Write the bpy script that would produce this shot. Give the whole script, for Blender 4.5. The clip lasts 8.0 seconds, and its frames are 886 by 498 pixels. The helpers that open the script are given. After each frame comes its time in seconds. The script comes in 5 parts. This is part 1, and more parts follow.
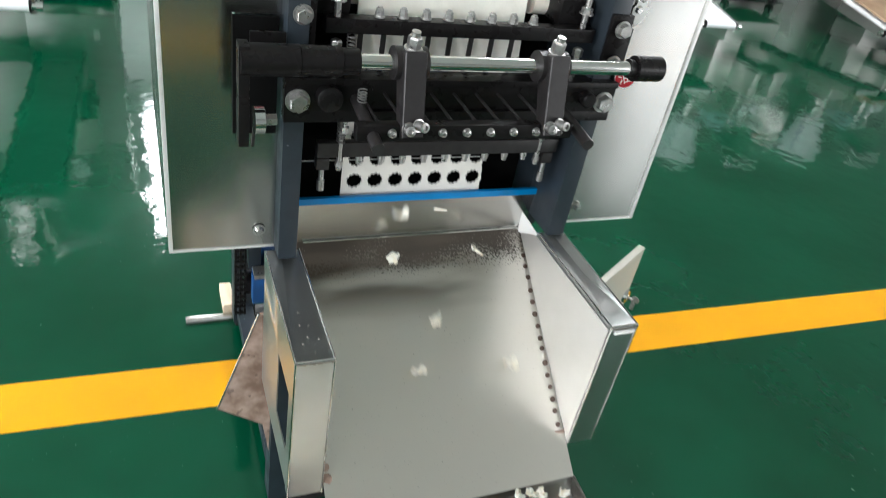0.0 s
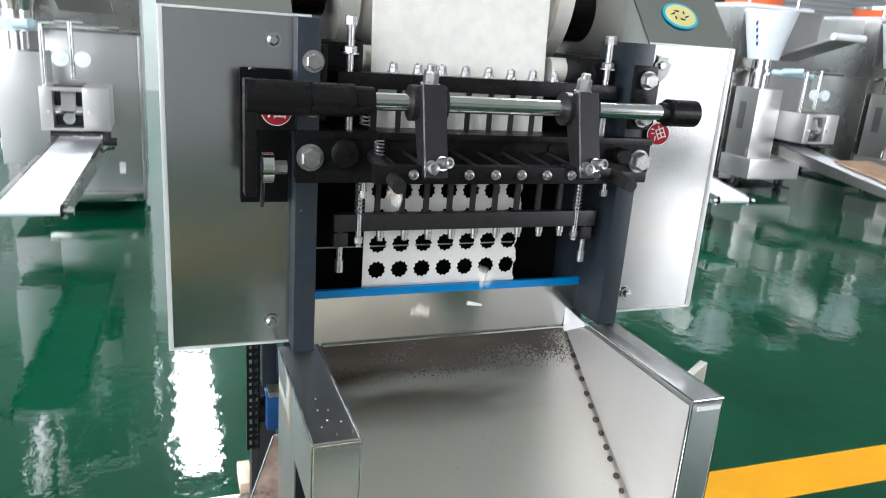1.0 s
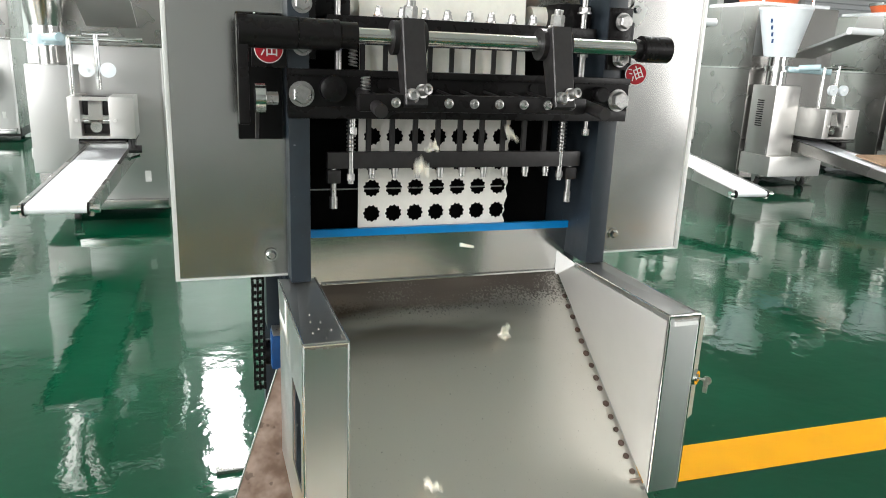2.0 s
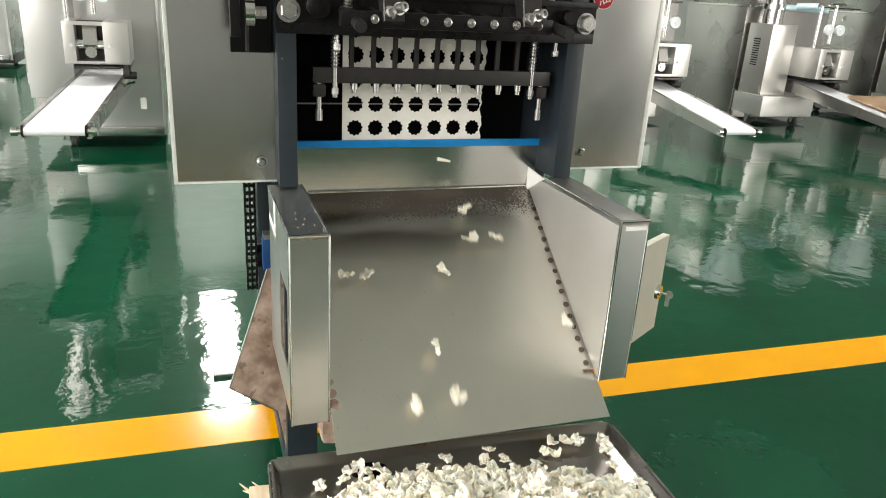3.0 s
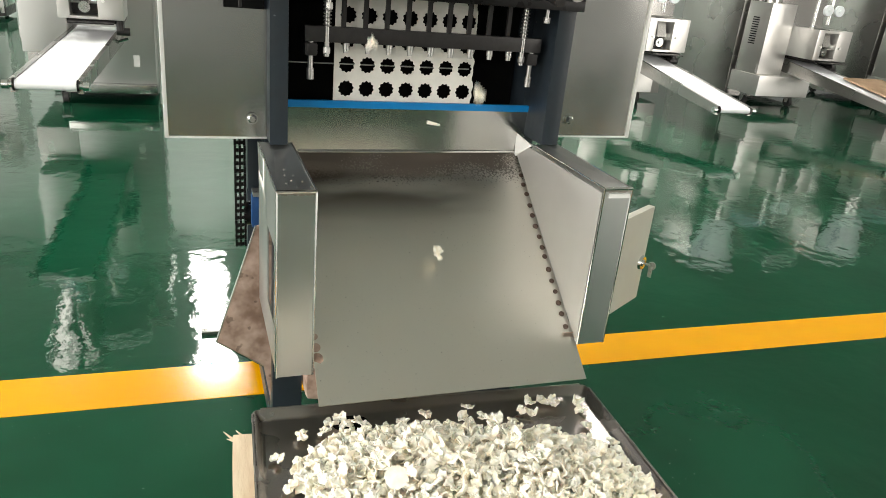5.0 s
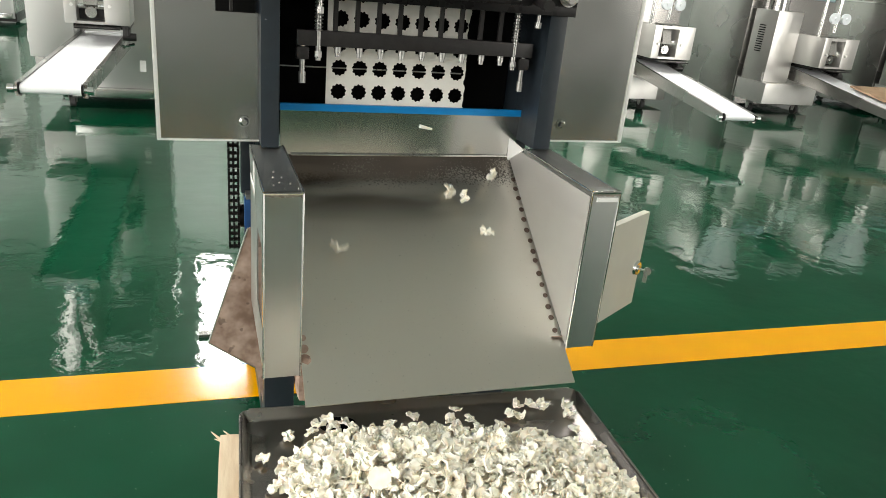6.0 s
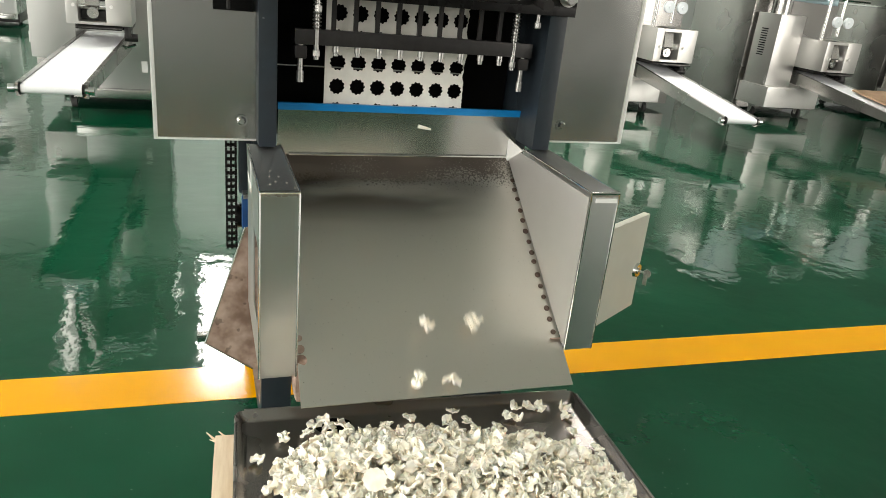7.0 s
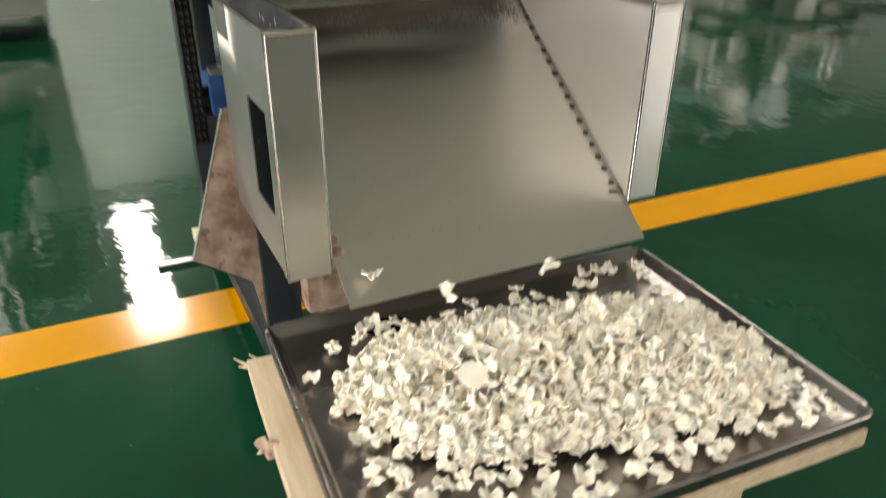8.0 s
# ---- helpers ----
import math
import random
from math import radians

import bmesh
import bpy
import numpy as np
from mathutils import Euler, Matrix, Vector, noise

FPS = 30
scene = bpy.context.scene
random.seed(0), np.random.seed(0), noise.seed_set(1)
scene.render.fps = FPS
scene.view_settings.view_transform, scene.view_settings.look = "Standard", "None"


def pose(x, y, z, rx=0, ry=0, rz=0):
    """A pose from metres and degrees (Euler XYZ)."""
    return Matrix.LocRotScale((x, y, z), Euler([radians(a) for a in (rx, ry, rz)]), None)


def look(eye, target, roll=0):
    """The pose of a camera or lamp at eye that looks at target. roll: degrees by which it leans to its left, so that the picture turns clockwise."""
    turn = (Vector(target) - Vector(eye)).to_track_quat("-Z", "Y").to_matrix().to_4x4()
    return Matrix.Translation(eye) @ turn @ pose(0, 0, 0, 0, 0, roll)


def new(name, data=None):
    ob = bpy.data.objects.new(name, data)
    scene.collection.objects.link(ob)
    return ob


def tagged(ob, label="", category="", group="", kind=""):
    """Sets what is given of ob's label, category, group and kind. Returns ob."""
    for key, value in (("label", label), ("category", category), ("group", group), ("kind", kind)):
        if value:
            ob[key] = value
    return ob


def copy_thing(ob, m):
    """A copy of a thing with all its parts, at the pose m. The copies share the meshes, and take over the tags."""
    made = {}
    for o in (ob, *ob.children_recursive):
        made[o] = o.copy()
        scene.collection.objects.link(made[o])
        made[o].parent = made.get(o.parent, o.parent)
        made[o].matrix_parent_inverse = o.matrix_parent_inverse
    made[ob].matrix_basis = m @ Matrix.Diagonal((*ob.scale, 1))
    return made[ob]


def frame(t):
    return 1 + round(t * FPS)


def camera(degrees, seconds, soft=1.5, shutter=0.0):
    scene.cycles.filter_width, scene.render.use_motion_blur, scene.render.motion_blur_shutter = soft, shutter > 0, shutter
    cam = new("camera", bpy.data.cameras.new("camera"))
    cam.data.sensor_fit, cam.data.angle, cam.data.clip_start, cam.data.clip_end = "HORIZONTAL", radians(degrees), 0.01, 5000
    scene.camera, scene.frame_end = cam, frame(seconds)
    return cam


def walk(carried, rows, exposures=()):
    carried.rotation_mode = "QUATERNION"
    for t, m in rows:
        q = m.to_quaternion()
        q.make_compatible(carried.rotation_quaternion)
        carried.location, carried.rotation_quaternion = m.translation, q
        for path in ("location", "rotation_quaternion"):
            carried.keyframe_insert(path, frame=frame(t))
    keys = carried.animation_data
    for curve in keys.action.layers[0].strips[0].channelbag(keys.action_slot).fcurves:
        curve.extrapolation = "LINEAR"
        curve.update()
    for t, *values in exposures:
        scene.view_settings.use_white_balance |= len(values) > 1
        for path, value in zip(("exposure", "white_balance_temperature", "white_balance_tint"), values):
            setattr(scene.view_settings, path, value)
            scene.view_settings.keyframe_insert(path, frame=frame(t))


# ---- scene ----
cam = camera(62.8, 8.0, soft=0.85, shutter=0.28)
PATH = [
    (0, (-0.431, -0.896, 1.372), (0.307, 0.587, 0.251), 11.2),
    (0.2, (-0.425, -0.878, 1.312), (0.302, 0.695, 0.314), 8.8),
    (0.5, (-0.414, -0.871, 1.259), (0.282, 0.797, 0.402), 5.0),
    (0.7, (-0.417, -0.874, 1.195), (0.299, 0.851, 0.479), 4.6),
    (1, (-0.403, -0.888, 1.117), (0.296, 0.898, 0.551), 4.3),
    (1.2, (-0.392, -0.919, 1.072), (0.286, 0.905, 0.611), 2.8),
    (2.3, (-0.375, -1.02, 1.014), (0.252, 0.794, 0.45), 2.6),
    (2.5, (-0.379, -1.049, 1.01), (0.253, 0.751, 0.409), 2.8),
    (3, (-0.378, -1.105, 1.002), (0.254, 0.669, 0.326), 3.4),
    (3.5, (-0.381, -1.122, 0.998), (0.262, 0.626, 0.27), 4.1),
    (4, (-0.384, -1.134, 1.0), (0.263, 0.602, 0.246), 4.8),
    (4.5, (-0.383, -1.127, 0.997), (0.272, 0.607, 0.245), 5.4),
    (6, (-0.349, -1.147, 0.995), (0.279, 0.604, 0.262), 5.6),
    (6.5, (-0.343, -1.149, 0.993), (0.279, 0.607, 0.264), 5.7),
    (7, (-0.341, -1.144, 0.99), (0.283, 0.612, 0.263), 5.8),
    (7.5, (-0.36, -1.078, 0.971), (0.327, 0.65, 0.234), 6.3),
    (7.7, (-0.382, -1.031, 0.934), (0.33, 0.653, 0.124), 3.9),
    (7.8, (-0.380, -1.023, 0.912), (0.311, 0.646, 0.055), 1.6),
    (7.9, (-0.398, -0.988, 0.877), (0.323, 0.656, -0.004), 0.5),
    (8, (-0.438, -0.942, 0.84), (0.359, 0.636, -0.095), 0.5),
]
walk(cam, [(t, look(eye, target, roll)) for t, eye, target, roll in PATH],
     exposures=[(0, 0.97, 6000, 10), (0.5, 1.06, 5800, 13), (1.2, 0.98, 5800, 13), (2.3, 1.00, 6500, 10), (3.0, 0.94, 6700, 10), (4.7, 0.86, 6750, 10), (6.0, 0.76, 6650, 9), (7.0, 0.69, 6750, 9), (7.5, 0.64, 6800, 10), (7.8, 0.62, 6900, 10), (8.0, 0.40, 7150, 13)])

# -------------------------------------------------- world, lamps, exposure
world = bpy.data.worlds.new("world")
scene.world = world
world.use_nodes = True
world.node_tree.nodes["Background"].inputs[0].default_value = (0.9, 0.95, 1.0, 1)
world.node_tree.nodes["Background"].inputs[1].default_value = 0.3
LAMP_POWER = 23.0


def unseen_opening_light(name, m, w, h, watts, colour):
    """An area lamp that shines in through a wall opening out of view."""
    d = bpy.data.lights.new(name, "AREA")
    d.shape, d.size, d.size_y, d.energy, d.color = "RECTANGLE", w, h, watts, colour
    o = new(name, d)
    o.matrix_world = m
    return o


unseen_opening_light("daylight_south", look((8.25, -6.1, 1.98), (8.25, 0.0, 1.9)), 6.4, 3.1, 270, (1.0, 0.96, 0.90))
# two fill lamps with no known window, added to brighten the left side
unseen_opening_light("daylight_south_west", look((-5.6, -6.1, 2.25), (-5.6, 0.0, 2.0)), 4.6, 2.6, 110, (1.0, 0.97, 0.92))
unseen_opening_light("daylight_west", look((-9.1, -1.0, 2.3), (0.0, -1.0, 2.0)), 8.6, 2.5, 460, (1.0, 0.97, 0.92))


# -------------------------------------------------- materials
def mat(name, colour, rough=0.5, metal=0.0, vary=0.0, scale=20.0, bump=0.0, bump_scale=200.0, rough_vary=0.0,
        stretch=(1, 1, 1), coat=0.0, colour2=None, spec=0.5, emit=None, sub=0.0):
    m = bpy.data.materials.new(name)
    m.use_nodes = True
    nt = m.node_tree
    b = nt.nodes["Principled BSDF"]
    b.inputs["Base Color"].default_value = (*colour, 1)
    b.inputs["Roughness"].default_value = rough
    b.inputs["Metallic"].default_value = metal
    b.inputs["Specular IOR Level"].default_value = spec
    b.inputs["Coat Weight"].default_value = coat
    b.inputs["Coat Roughness"].default_value = 0.08
    if sub:
        b.inputs["Subsurface Weight"].default_value = sub
        b.inputs["Subsurface Radius"].default_value = (0.006, 0.004, 0.003)
        b.inputs["Subsurface Scale"].default_value = 1.0
    if emit:
        b.inputs["Emission Color"].default_value = (*emit[:3], 1)
        b.inputs["Emission Strength"].default_value = emit[3]
    co = nt.nodes.new("ShaderNodeTexCoord")
    mp = nt.nodes.new("ShaderNodeMapping")
    mp.inputs["Scale"].default_value = stretch
    nt.links.new(co.outputs["Object"], mp.inputs["Vector"])
    if vary or rough_vary or colour2:
        n1 = nt.nodes.new("ShaderNodeTexNoise")
        n1.inputs["Scale"].default_value = scale
        n1.inputs["Detail"].default_value = 3
        n1.inputs["Roughness"].default_value = 0.55
        nt.links.new(mp.outputs[0], n1.inputs["Vector"])
        c2 = colour2 or tuple(max(0.0, c * (1 - vary)) for c in colour)
        mix = nt.nodes.new("ShaderNodeMix")
        mix.data_type = "RGBA"
        mix.inputs["A"].default_value = (*colour, 1)
        mix.inputs["B"].default_value = (*c2, 1)
        ramp = nt.nodes.new("ShaderNodeMapRange")
        ramp.interpolation_type = "SMOOTHSTEP"
        ramp.inputs["From Min"].default_value = 0.28
        ramp.inputs["From Max"].default_value = 0.76
        nt.links.new(n1.outputs["Fac"], ramp.inputs["Value"])
        nt.links.new(ramp.outputs[0], mix.inputs["Factor"])
        nt.links.new(mix.outputs["Result"], b.inputs["Base Color"])
        if rough_vary:
            rr = nt.nodes.new("ShaderNodeMapRange")
            rr.interpolation_type = "SMOOTHSTEP"
            rr.inputs["From Min"].default_value = 0.3
            rr.inputs["From Max"].default_value = 0.75
            rr.inputs["To Min"].default_value = max(0.02, rough - rough_vary)
            rr.inputs["To Max"].default_value = rough + rough_vary
            nt.links.new(n1.outputs["Fac"], rr.inputs["Value"])
            nt.links.new(rr.outputs[0], b.inputs["Roughness"])
    if bump:
        n2 = nt.nodes.new("ShaderNodeTexNoise")
        n2.inputs["Scale"].default_value = bump_scale
        n2.inputs["Detail"].default_value = 4
        nt.links.new(mp.outputs[0], n2.inputs["Vector"])
        bp = nt.nodes.new("ShaderNodeBump")
        bp.inputs["Strength"].default_value = bump
        bp.inputs["Distance"].default_value = 0.002
        nt.links.new(n2.outputs["Fac"], bp.inputs["Height"])
        nt.links.new(bp.outputs[0], b.inputs["Normal"])
    return m


def stained(m, colour, lo, hi, axis, scale, spread):
    """Adds speckled grime to a material: dense around the band lo..hi along an axis of the object."""
    nt = m.node_tree
    b = nt.nodes["Principled BSDF"]
    co = nt.nodes.new("ShaderNodeTexCoord")
    sep = nt.nodes.new("ShaderNodeSeparateXYZ")
    nt.links.new(co.outputs["Object"], sep.inputs[0])
    band = nt.nodes.new("ShaderNodeMapRange")
    band.interpolation_type = "SMOOTHSTEP"
    band.inputs["From Min"].default_value, band.inputs["From Max"].default_value = lo, hi
    nt.links.new(sep.outputs[axis], band.inputs["Value"])
    big = nt.nodes.new("ShaderNodeTexNoise")
    big.inputs["Scale"].default_value = 9
    nt.links.new(co.outputs["Object"], big.inputs["Vector"])
    fine = nt.nodes.new("ShaderNodeTexNoise")
    fine.inputs["Scale"].default_value = scale
    fine.inputs["Detail"].default_value = 3
    nt.links.new(co.outputs["Object"], fine.inputs["Vector"])
    a = nt.nodes.new("ShaderNodeMath"); a.operation = "MULTIPLY"
    nt.links.new(band.outputs[0], a.inputs[0]); nt.links.new(big.outputs["Fac"], a.inputs[1])
    c = nt.nodes.new("ShaderNodeMath"); c.operation = "MULTIPLY_ADD"
    nt.links.new(a.outputs[0], c.inputs[0]); c.inputs[1].default_value = spread
    nt.links.new(fine.outputs["Fac"], c.inputs[2])
    cut = nt.nodes.new("ShaderNodeMapRange")
    cut.inputs["From Min"].default_value, cut.inputs["From Max"].default_value = 0.68, 0.86
    nt.links.new(c.outputs[0], cut.inputs["Value"])
    mix = nt.nodes.new("ShaderNodeMix"); mix.data_type = "RGBA"
    if b.inputs["Base Color"].links:
        nt.links.new(b.inputs["Base Color"].links[0].from_socket, mix.inputs["A"])
    else:
        mix.inputs["A"].default_value = b.inputs["Base Color"].default_value
    mix.inputs["B"].default_value = (*colour, 1)
    nt.links.new(cut.outputs[0], mix.inputs["Factor"])
    nt.links.new(mix.outputs["Result"], b.inputs["Base Color"])
    met = nt.nodes.new("ShaderNodeMapRange")
    met.inputs["To Min"].default_value, met.inputs["To Max"].default_value = 1.0, 0.1
    nt.links.new(cut.outputs[0], met.inputs["Value"])
    nt.links.new(met.outputs[0], b.inputs["Metallic"])
    return m


GALV = mat("satin_box_steel", (0.62, 0.63, 0.625), 0.33, 1.0, vary=0.07, scale=6, rough_vary=0.05)
STEEL = mat("brushed_steel", (0.57, 0.565, 0.55), 0.195, 1.0, vary=0.06, scale=5, rough_vary=0.04)
PALE_STEEL = mat("matt_steel", (0.78, 0.77, 0.75), 0.46, 0.9, vary=0.05, scale=8, rough_vary=0.05)
CHUTE = mat("satin_steel", (0.64, 0.615, 0.565), 0.36, 1.0, vary=0.03, scale=3)
stained(CHUTE, (0.03, 0.026, 0.022), 0.015, 0.088, 1, 300, 1.0)


def smear_and_reflection(m, colour, axis, lo, hi):
    """Adds a top film and long thinning smears downslope, part grease, part painted reflection."""
    nt = m.node_tree
    b = nt.nodes["Principled BSDF"]
    co = nt.nodes.new("ShaderNodeTexCoord")
    mp = nt.nodes.new("ShaderNodeMapping")
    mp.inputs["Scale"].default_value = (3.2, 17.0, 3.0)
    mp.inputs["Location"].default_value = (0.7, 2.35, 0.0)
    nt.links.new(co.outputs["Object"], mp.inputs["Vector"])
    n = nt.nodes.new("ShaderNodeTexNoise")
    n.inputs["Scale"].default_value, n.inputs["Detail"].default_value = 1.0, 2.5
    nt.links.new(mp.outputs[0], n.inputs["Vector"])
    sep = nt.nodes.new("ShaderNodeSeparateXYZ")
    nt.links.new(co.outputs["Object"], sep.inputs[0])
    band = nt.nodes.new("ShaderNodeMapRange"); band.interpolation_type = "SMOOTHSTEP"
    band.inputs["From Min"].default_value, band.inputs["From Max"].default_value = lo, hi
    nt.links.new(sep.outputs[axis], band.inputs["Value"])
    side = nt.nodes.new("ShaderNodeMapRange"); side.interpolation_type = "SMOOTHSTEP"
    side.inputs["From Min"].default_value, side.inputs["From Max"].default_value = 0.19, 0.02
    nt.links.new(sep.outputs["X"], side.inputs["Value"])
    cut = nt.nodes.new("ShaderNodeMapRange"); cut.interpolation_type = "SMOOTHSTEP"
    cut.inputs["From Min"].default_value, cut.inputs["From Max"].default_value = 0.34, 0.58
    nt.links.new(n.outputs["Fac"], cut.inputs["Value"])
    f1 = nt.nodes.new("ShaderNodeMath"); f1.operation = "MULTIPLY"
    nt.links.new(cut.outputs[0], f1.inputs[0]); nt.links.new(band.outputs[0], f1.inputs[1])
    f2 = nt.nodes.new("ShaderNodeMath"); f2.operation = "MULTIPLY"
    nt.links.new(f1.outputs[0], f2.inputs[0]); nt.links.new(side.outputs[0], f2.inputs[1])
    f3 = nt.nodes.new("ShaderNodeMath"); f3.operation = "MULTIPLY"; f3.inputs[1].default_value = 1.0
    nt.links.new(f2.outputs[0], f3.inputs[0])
    # top film: grease and the back plate's dark reflection, both set in the colour
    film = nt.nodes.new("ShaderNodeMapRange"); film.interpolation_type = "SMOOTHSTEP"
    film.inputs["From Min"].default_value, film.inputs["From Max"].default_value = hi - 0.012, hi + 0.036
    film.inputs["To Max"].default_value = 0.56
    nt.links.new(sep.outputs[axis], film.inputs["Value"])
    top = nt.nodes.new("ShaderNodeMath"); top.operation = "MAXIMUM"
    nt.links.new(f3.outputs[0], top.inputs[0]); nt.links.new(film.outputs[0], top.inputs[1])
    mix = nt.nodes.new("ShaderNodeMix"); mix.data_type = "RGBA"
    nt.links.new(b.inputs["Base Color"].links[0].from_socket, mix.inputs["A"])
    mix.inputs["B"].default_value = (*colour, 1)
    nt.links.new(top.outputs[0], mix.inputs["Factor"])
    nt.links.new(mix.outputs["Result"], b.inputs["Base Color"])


smear_and_reflection(CHUTE, (0.11, 0.09, 0.072), "Y", -0.05, 0.04)
POLISHED = mat("polished_steel", (0.66, 0.66, 0.64), 0.14, 1.0, vary=0.08, scale=9, rough_vary=0.05)
EDGE_GLINT = mat("edge_glint_steel", (0.82, 0.82, 0.80), 0.5, 0.55, vary=0.08, scale=30)
TRAYM = mat("tray_steel", (0.36, 0.335, 0.32), 0.30, 1.0, vary=0.12, scale=8, rough_vary=0.08, bump=0.03, bump_scale=60)
CHROME = mat("chrome", (0.70, 0.70, 0.69), 0.16, 1.0)
ZINC = mat("zinc_bolt", (0.55, 0.54, 0.53), 0.34, 0.92, vary=0.3, scale=120, rough_vary=0.08)
BLACK = mat("black_oxide_steel", (0.0095, 0.0085, 0.0088), 0.34, 0.0, vary=0.4, scale=40, rough_vary=0.10, bump=0.05, bump_scale=300, spec=0.2)
# near-black for the machine's painted-in inner shade and for the tray's stain
MATTE = mat("shade_and_stain_black", (0.003, 0.003, 0.003), 0.8, spec=0.1)
GREYMETAL = mat("worn_dark_steel", (0.027, 0.0245, 0.025), 0.40, 0.15, vary=0.4, scale=60, rough_vary=0.1)
CABINET = mat("cabinet_steel", (0.60, 0.59, 0.57), 0.33, 0.85, vary=0.05, scale=3)
SLATE = mat("slate_blue_paint", (0.022, 0.030, 0.039), 0.40, 0.0, vary=0.25, scale=25, rough_vary=0.08, bump=0.08, bump_scale=400)
BLUE = mat("blue_film", (0.0, 0.20, 0.52), 0.35, 0, vary=0.15, scale=30)
MOTORBLUE = mat("motor_blue_paint", (0.012, 0.07, 0.22), 0.4, 0, vary=0.3, scale=30)
DOUGH = mat("dough", (0.93, 0.90, 0.81), 0.65, 0, vary=0.10, scale=45, bump=0.12, bump_scale=260, sub=0.15)
DOUGH2 = mat("floury_dough", (0.95, 0.92, 0.84), 0.75, 0, colour2=(0.93, 0.84, 0.67), scale=60, bump=0.16, bump_scale=160, sub=0.22)
SHEETM = mat("floury_sheet", (0.84, 0.82, 0.765), 0.7, 0, vary=0.08, scale=40, bump=0.12, bump_scale=220)
RUST = mat("rusty_plate", (0.50, 0.375, 0.305), 0.6, 0.0, colour2=(0.20, 0.125, 0.09), scale=26, rough_vary=0.15, bump=0.15, bump_scale=160)
WOOD = mat("pale_wood", (0.74, 0.62, 0.46), 0.65, 0, colour2=(0.60, 0.46, 0.31), scale=9, stretch=(9, 1, 9), bump=0.2, bump_scale=60)
BEIGE = mat("beige_powder_coat", (0.62, 0.60, 0.52), 0.45, 0, vary=0.06, scale=12, bump=0.05, bump_scale=500)
RED = mat("red_sticker", (0.43, 0.010, 0.022), 0.4)
WHITE = mat("white_print", (0.82, 0.82, 0.80), 0.5)
CYAN = mat("cyan_print", (0.03, 0.45, 0.62), 0.4)
YELLOWB = mat("yellow_print", (0.75, 0.68, 0.28), 0.4)
CARD = mat("brown_board", (0.40, 0.27, 0.17), 0.7, 0, colour2=(0.26, 0.17, 0.10), scale=7, bump=0.15, bump_scale=40)
PAPER = mat("torn_paper", (0.60, 0.43, 0.34), 0.7, 0, vary=0.3, scale=50, bump=0.15, bump_scale=90)
BELT = mat("white_belt", (0.78, 0.80, 0.82), 0.5, 0, vary=0.05, scale=20)
PLASTIC = mat("milky_plastic", (0.76, 0.81, 0.84), 0.35, 0, vary=0.05, scale=10)
CLEAR = mat("hazy_tube", (0.45, 0.60, 0.66), 0.2, 0, vary=0.1, scale=20)
ORANGE = mat("orange_plastic", (0.75, 0.16, 0.05), 0.4)
GREYP = mat("grey_panel", (0.56, 0.56, 0.55), 0.30, 0.8, vary=0.05, scale=2, rough_vary=0.02)
DARKP = mat("dark_steel", (0.43, 0.42, 0.405), 0.27, 0.95, vary=0.06, scale=2, rough_vary=0.02)
RUBBER = mat("rubber", (0.03, 0.03, 0.03), 0.7)
FLOORM = mat("green_epoxy", (0.0, 0.037, 0.0155), 0.042, 0, colour2=(0.002, 0.059, 0.027), scale=1.9, rough_vary=0.03, bump=0.8, bump_scale=9, coat=0.06, spec=0.48)
FLOORM.node_tree.nodes["Principled BSDF"].inputs["Coat Roughness"].default_value = 0.3


def flecked(m, colour, scale, cut):
    """Scatters small pale flecks of dust and scratches over a material."""
    nt = m.node_tree
    b = nt.nodes["Principled BSDF"]
    co = nt.nodes.new("ShaderNodeTexCoord")
    big = nt.nodes.new("ShaderNodeTexNoise")
    big.inputs["Scale"].default_value = 2.3
    fine = nt.nodes.new("ShaderNodeTexNoise")
    fine.inputs["Scale"].default_value = scale
    fine.inputs["Detail"].default_value = 2
    for n in (big, fine):
        nt.links.new(co.outputs["Object"], n.inputs["Vector"])
    add = nt.nodes.new("ShaderNodeMath"); add.operation = "MULTIPLY_ADD"
    nt.links.new(big.outputs["Fac"], add.inputs[0]); add.inputs[1].default_value = 0.35
    nt.links.new(fine.outputs["Fac"], add.inputs[2])
    lim = nt.nodes.new("ShaderNodeMapRange")
    lim.inputs["From Min"].default_value, lim.inputs["From Max"].default_value = cut, cut + 0.05
    lim.inputs["To Max"].default_value = 0.55
    nt.links.new(add.outputs[0], lim.inputs["Value"])
    mix = nt.nodes.new("ShaderNodeMix"); mix.data_type = "RGBA"
    nt.links.new(b.inputs["Base Color"].links[0].from_socket, mix.inputs["A"])
    mix.inputs["B"].default_value = (*colour, 1)
    nt.links.new(lim.outputs[0], mix.inputs["Factor"])
    nt.links.new(mix.outputs["Result"], b.inputs["Base Color"])


flecked(SLATE, (0.30, 0.31, 0.32), 70, 0.92)
flecked(RUST, (0.05, 0.03, 0.02), 48, 0.78)
flecked(FLOORM, (0.45, 0.5, 0.45), 75, 0.955)
LINEM = mat("yellow_floor_paint", (0.80, 0.36, 0.0), 0.16, 0, vary=0.08, scale=4, bump=0.02, bump_scale=20, coat=0.4)
WALLM = mat("white_wall", (0.82, 0.82, 0.82), 0.7, 0, vary=0.04, scale=2)
NORTHM = mat("grey_green_wall", (0.50, 0.545, 0.52), 0.7, 0, vary=0.12, scale=1.2)
GREYWALL = mat("grey_wall", (0.34, 0.345, 0.34), 0.7, 0, vary=0.06, scale=2)
CEILM = mat("pale_ceiling", (0.80, 0.80, 0.79), 0.8, 0, vary=0.04, scale=2)
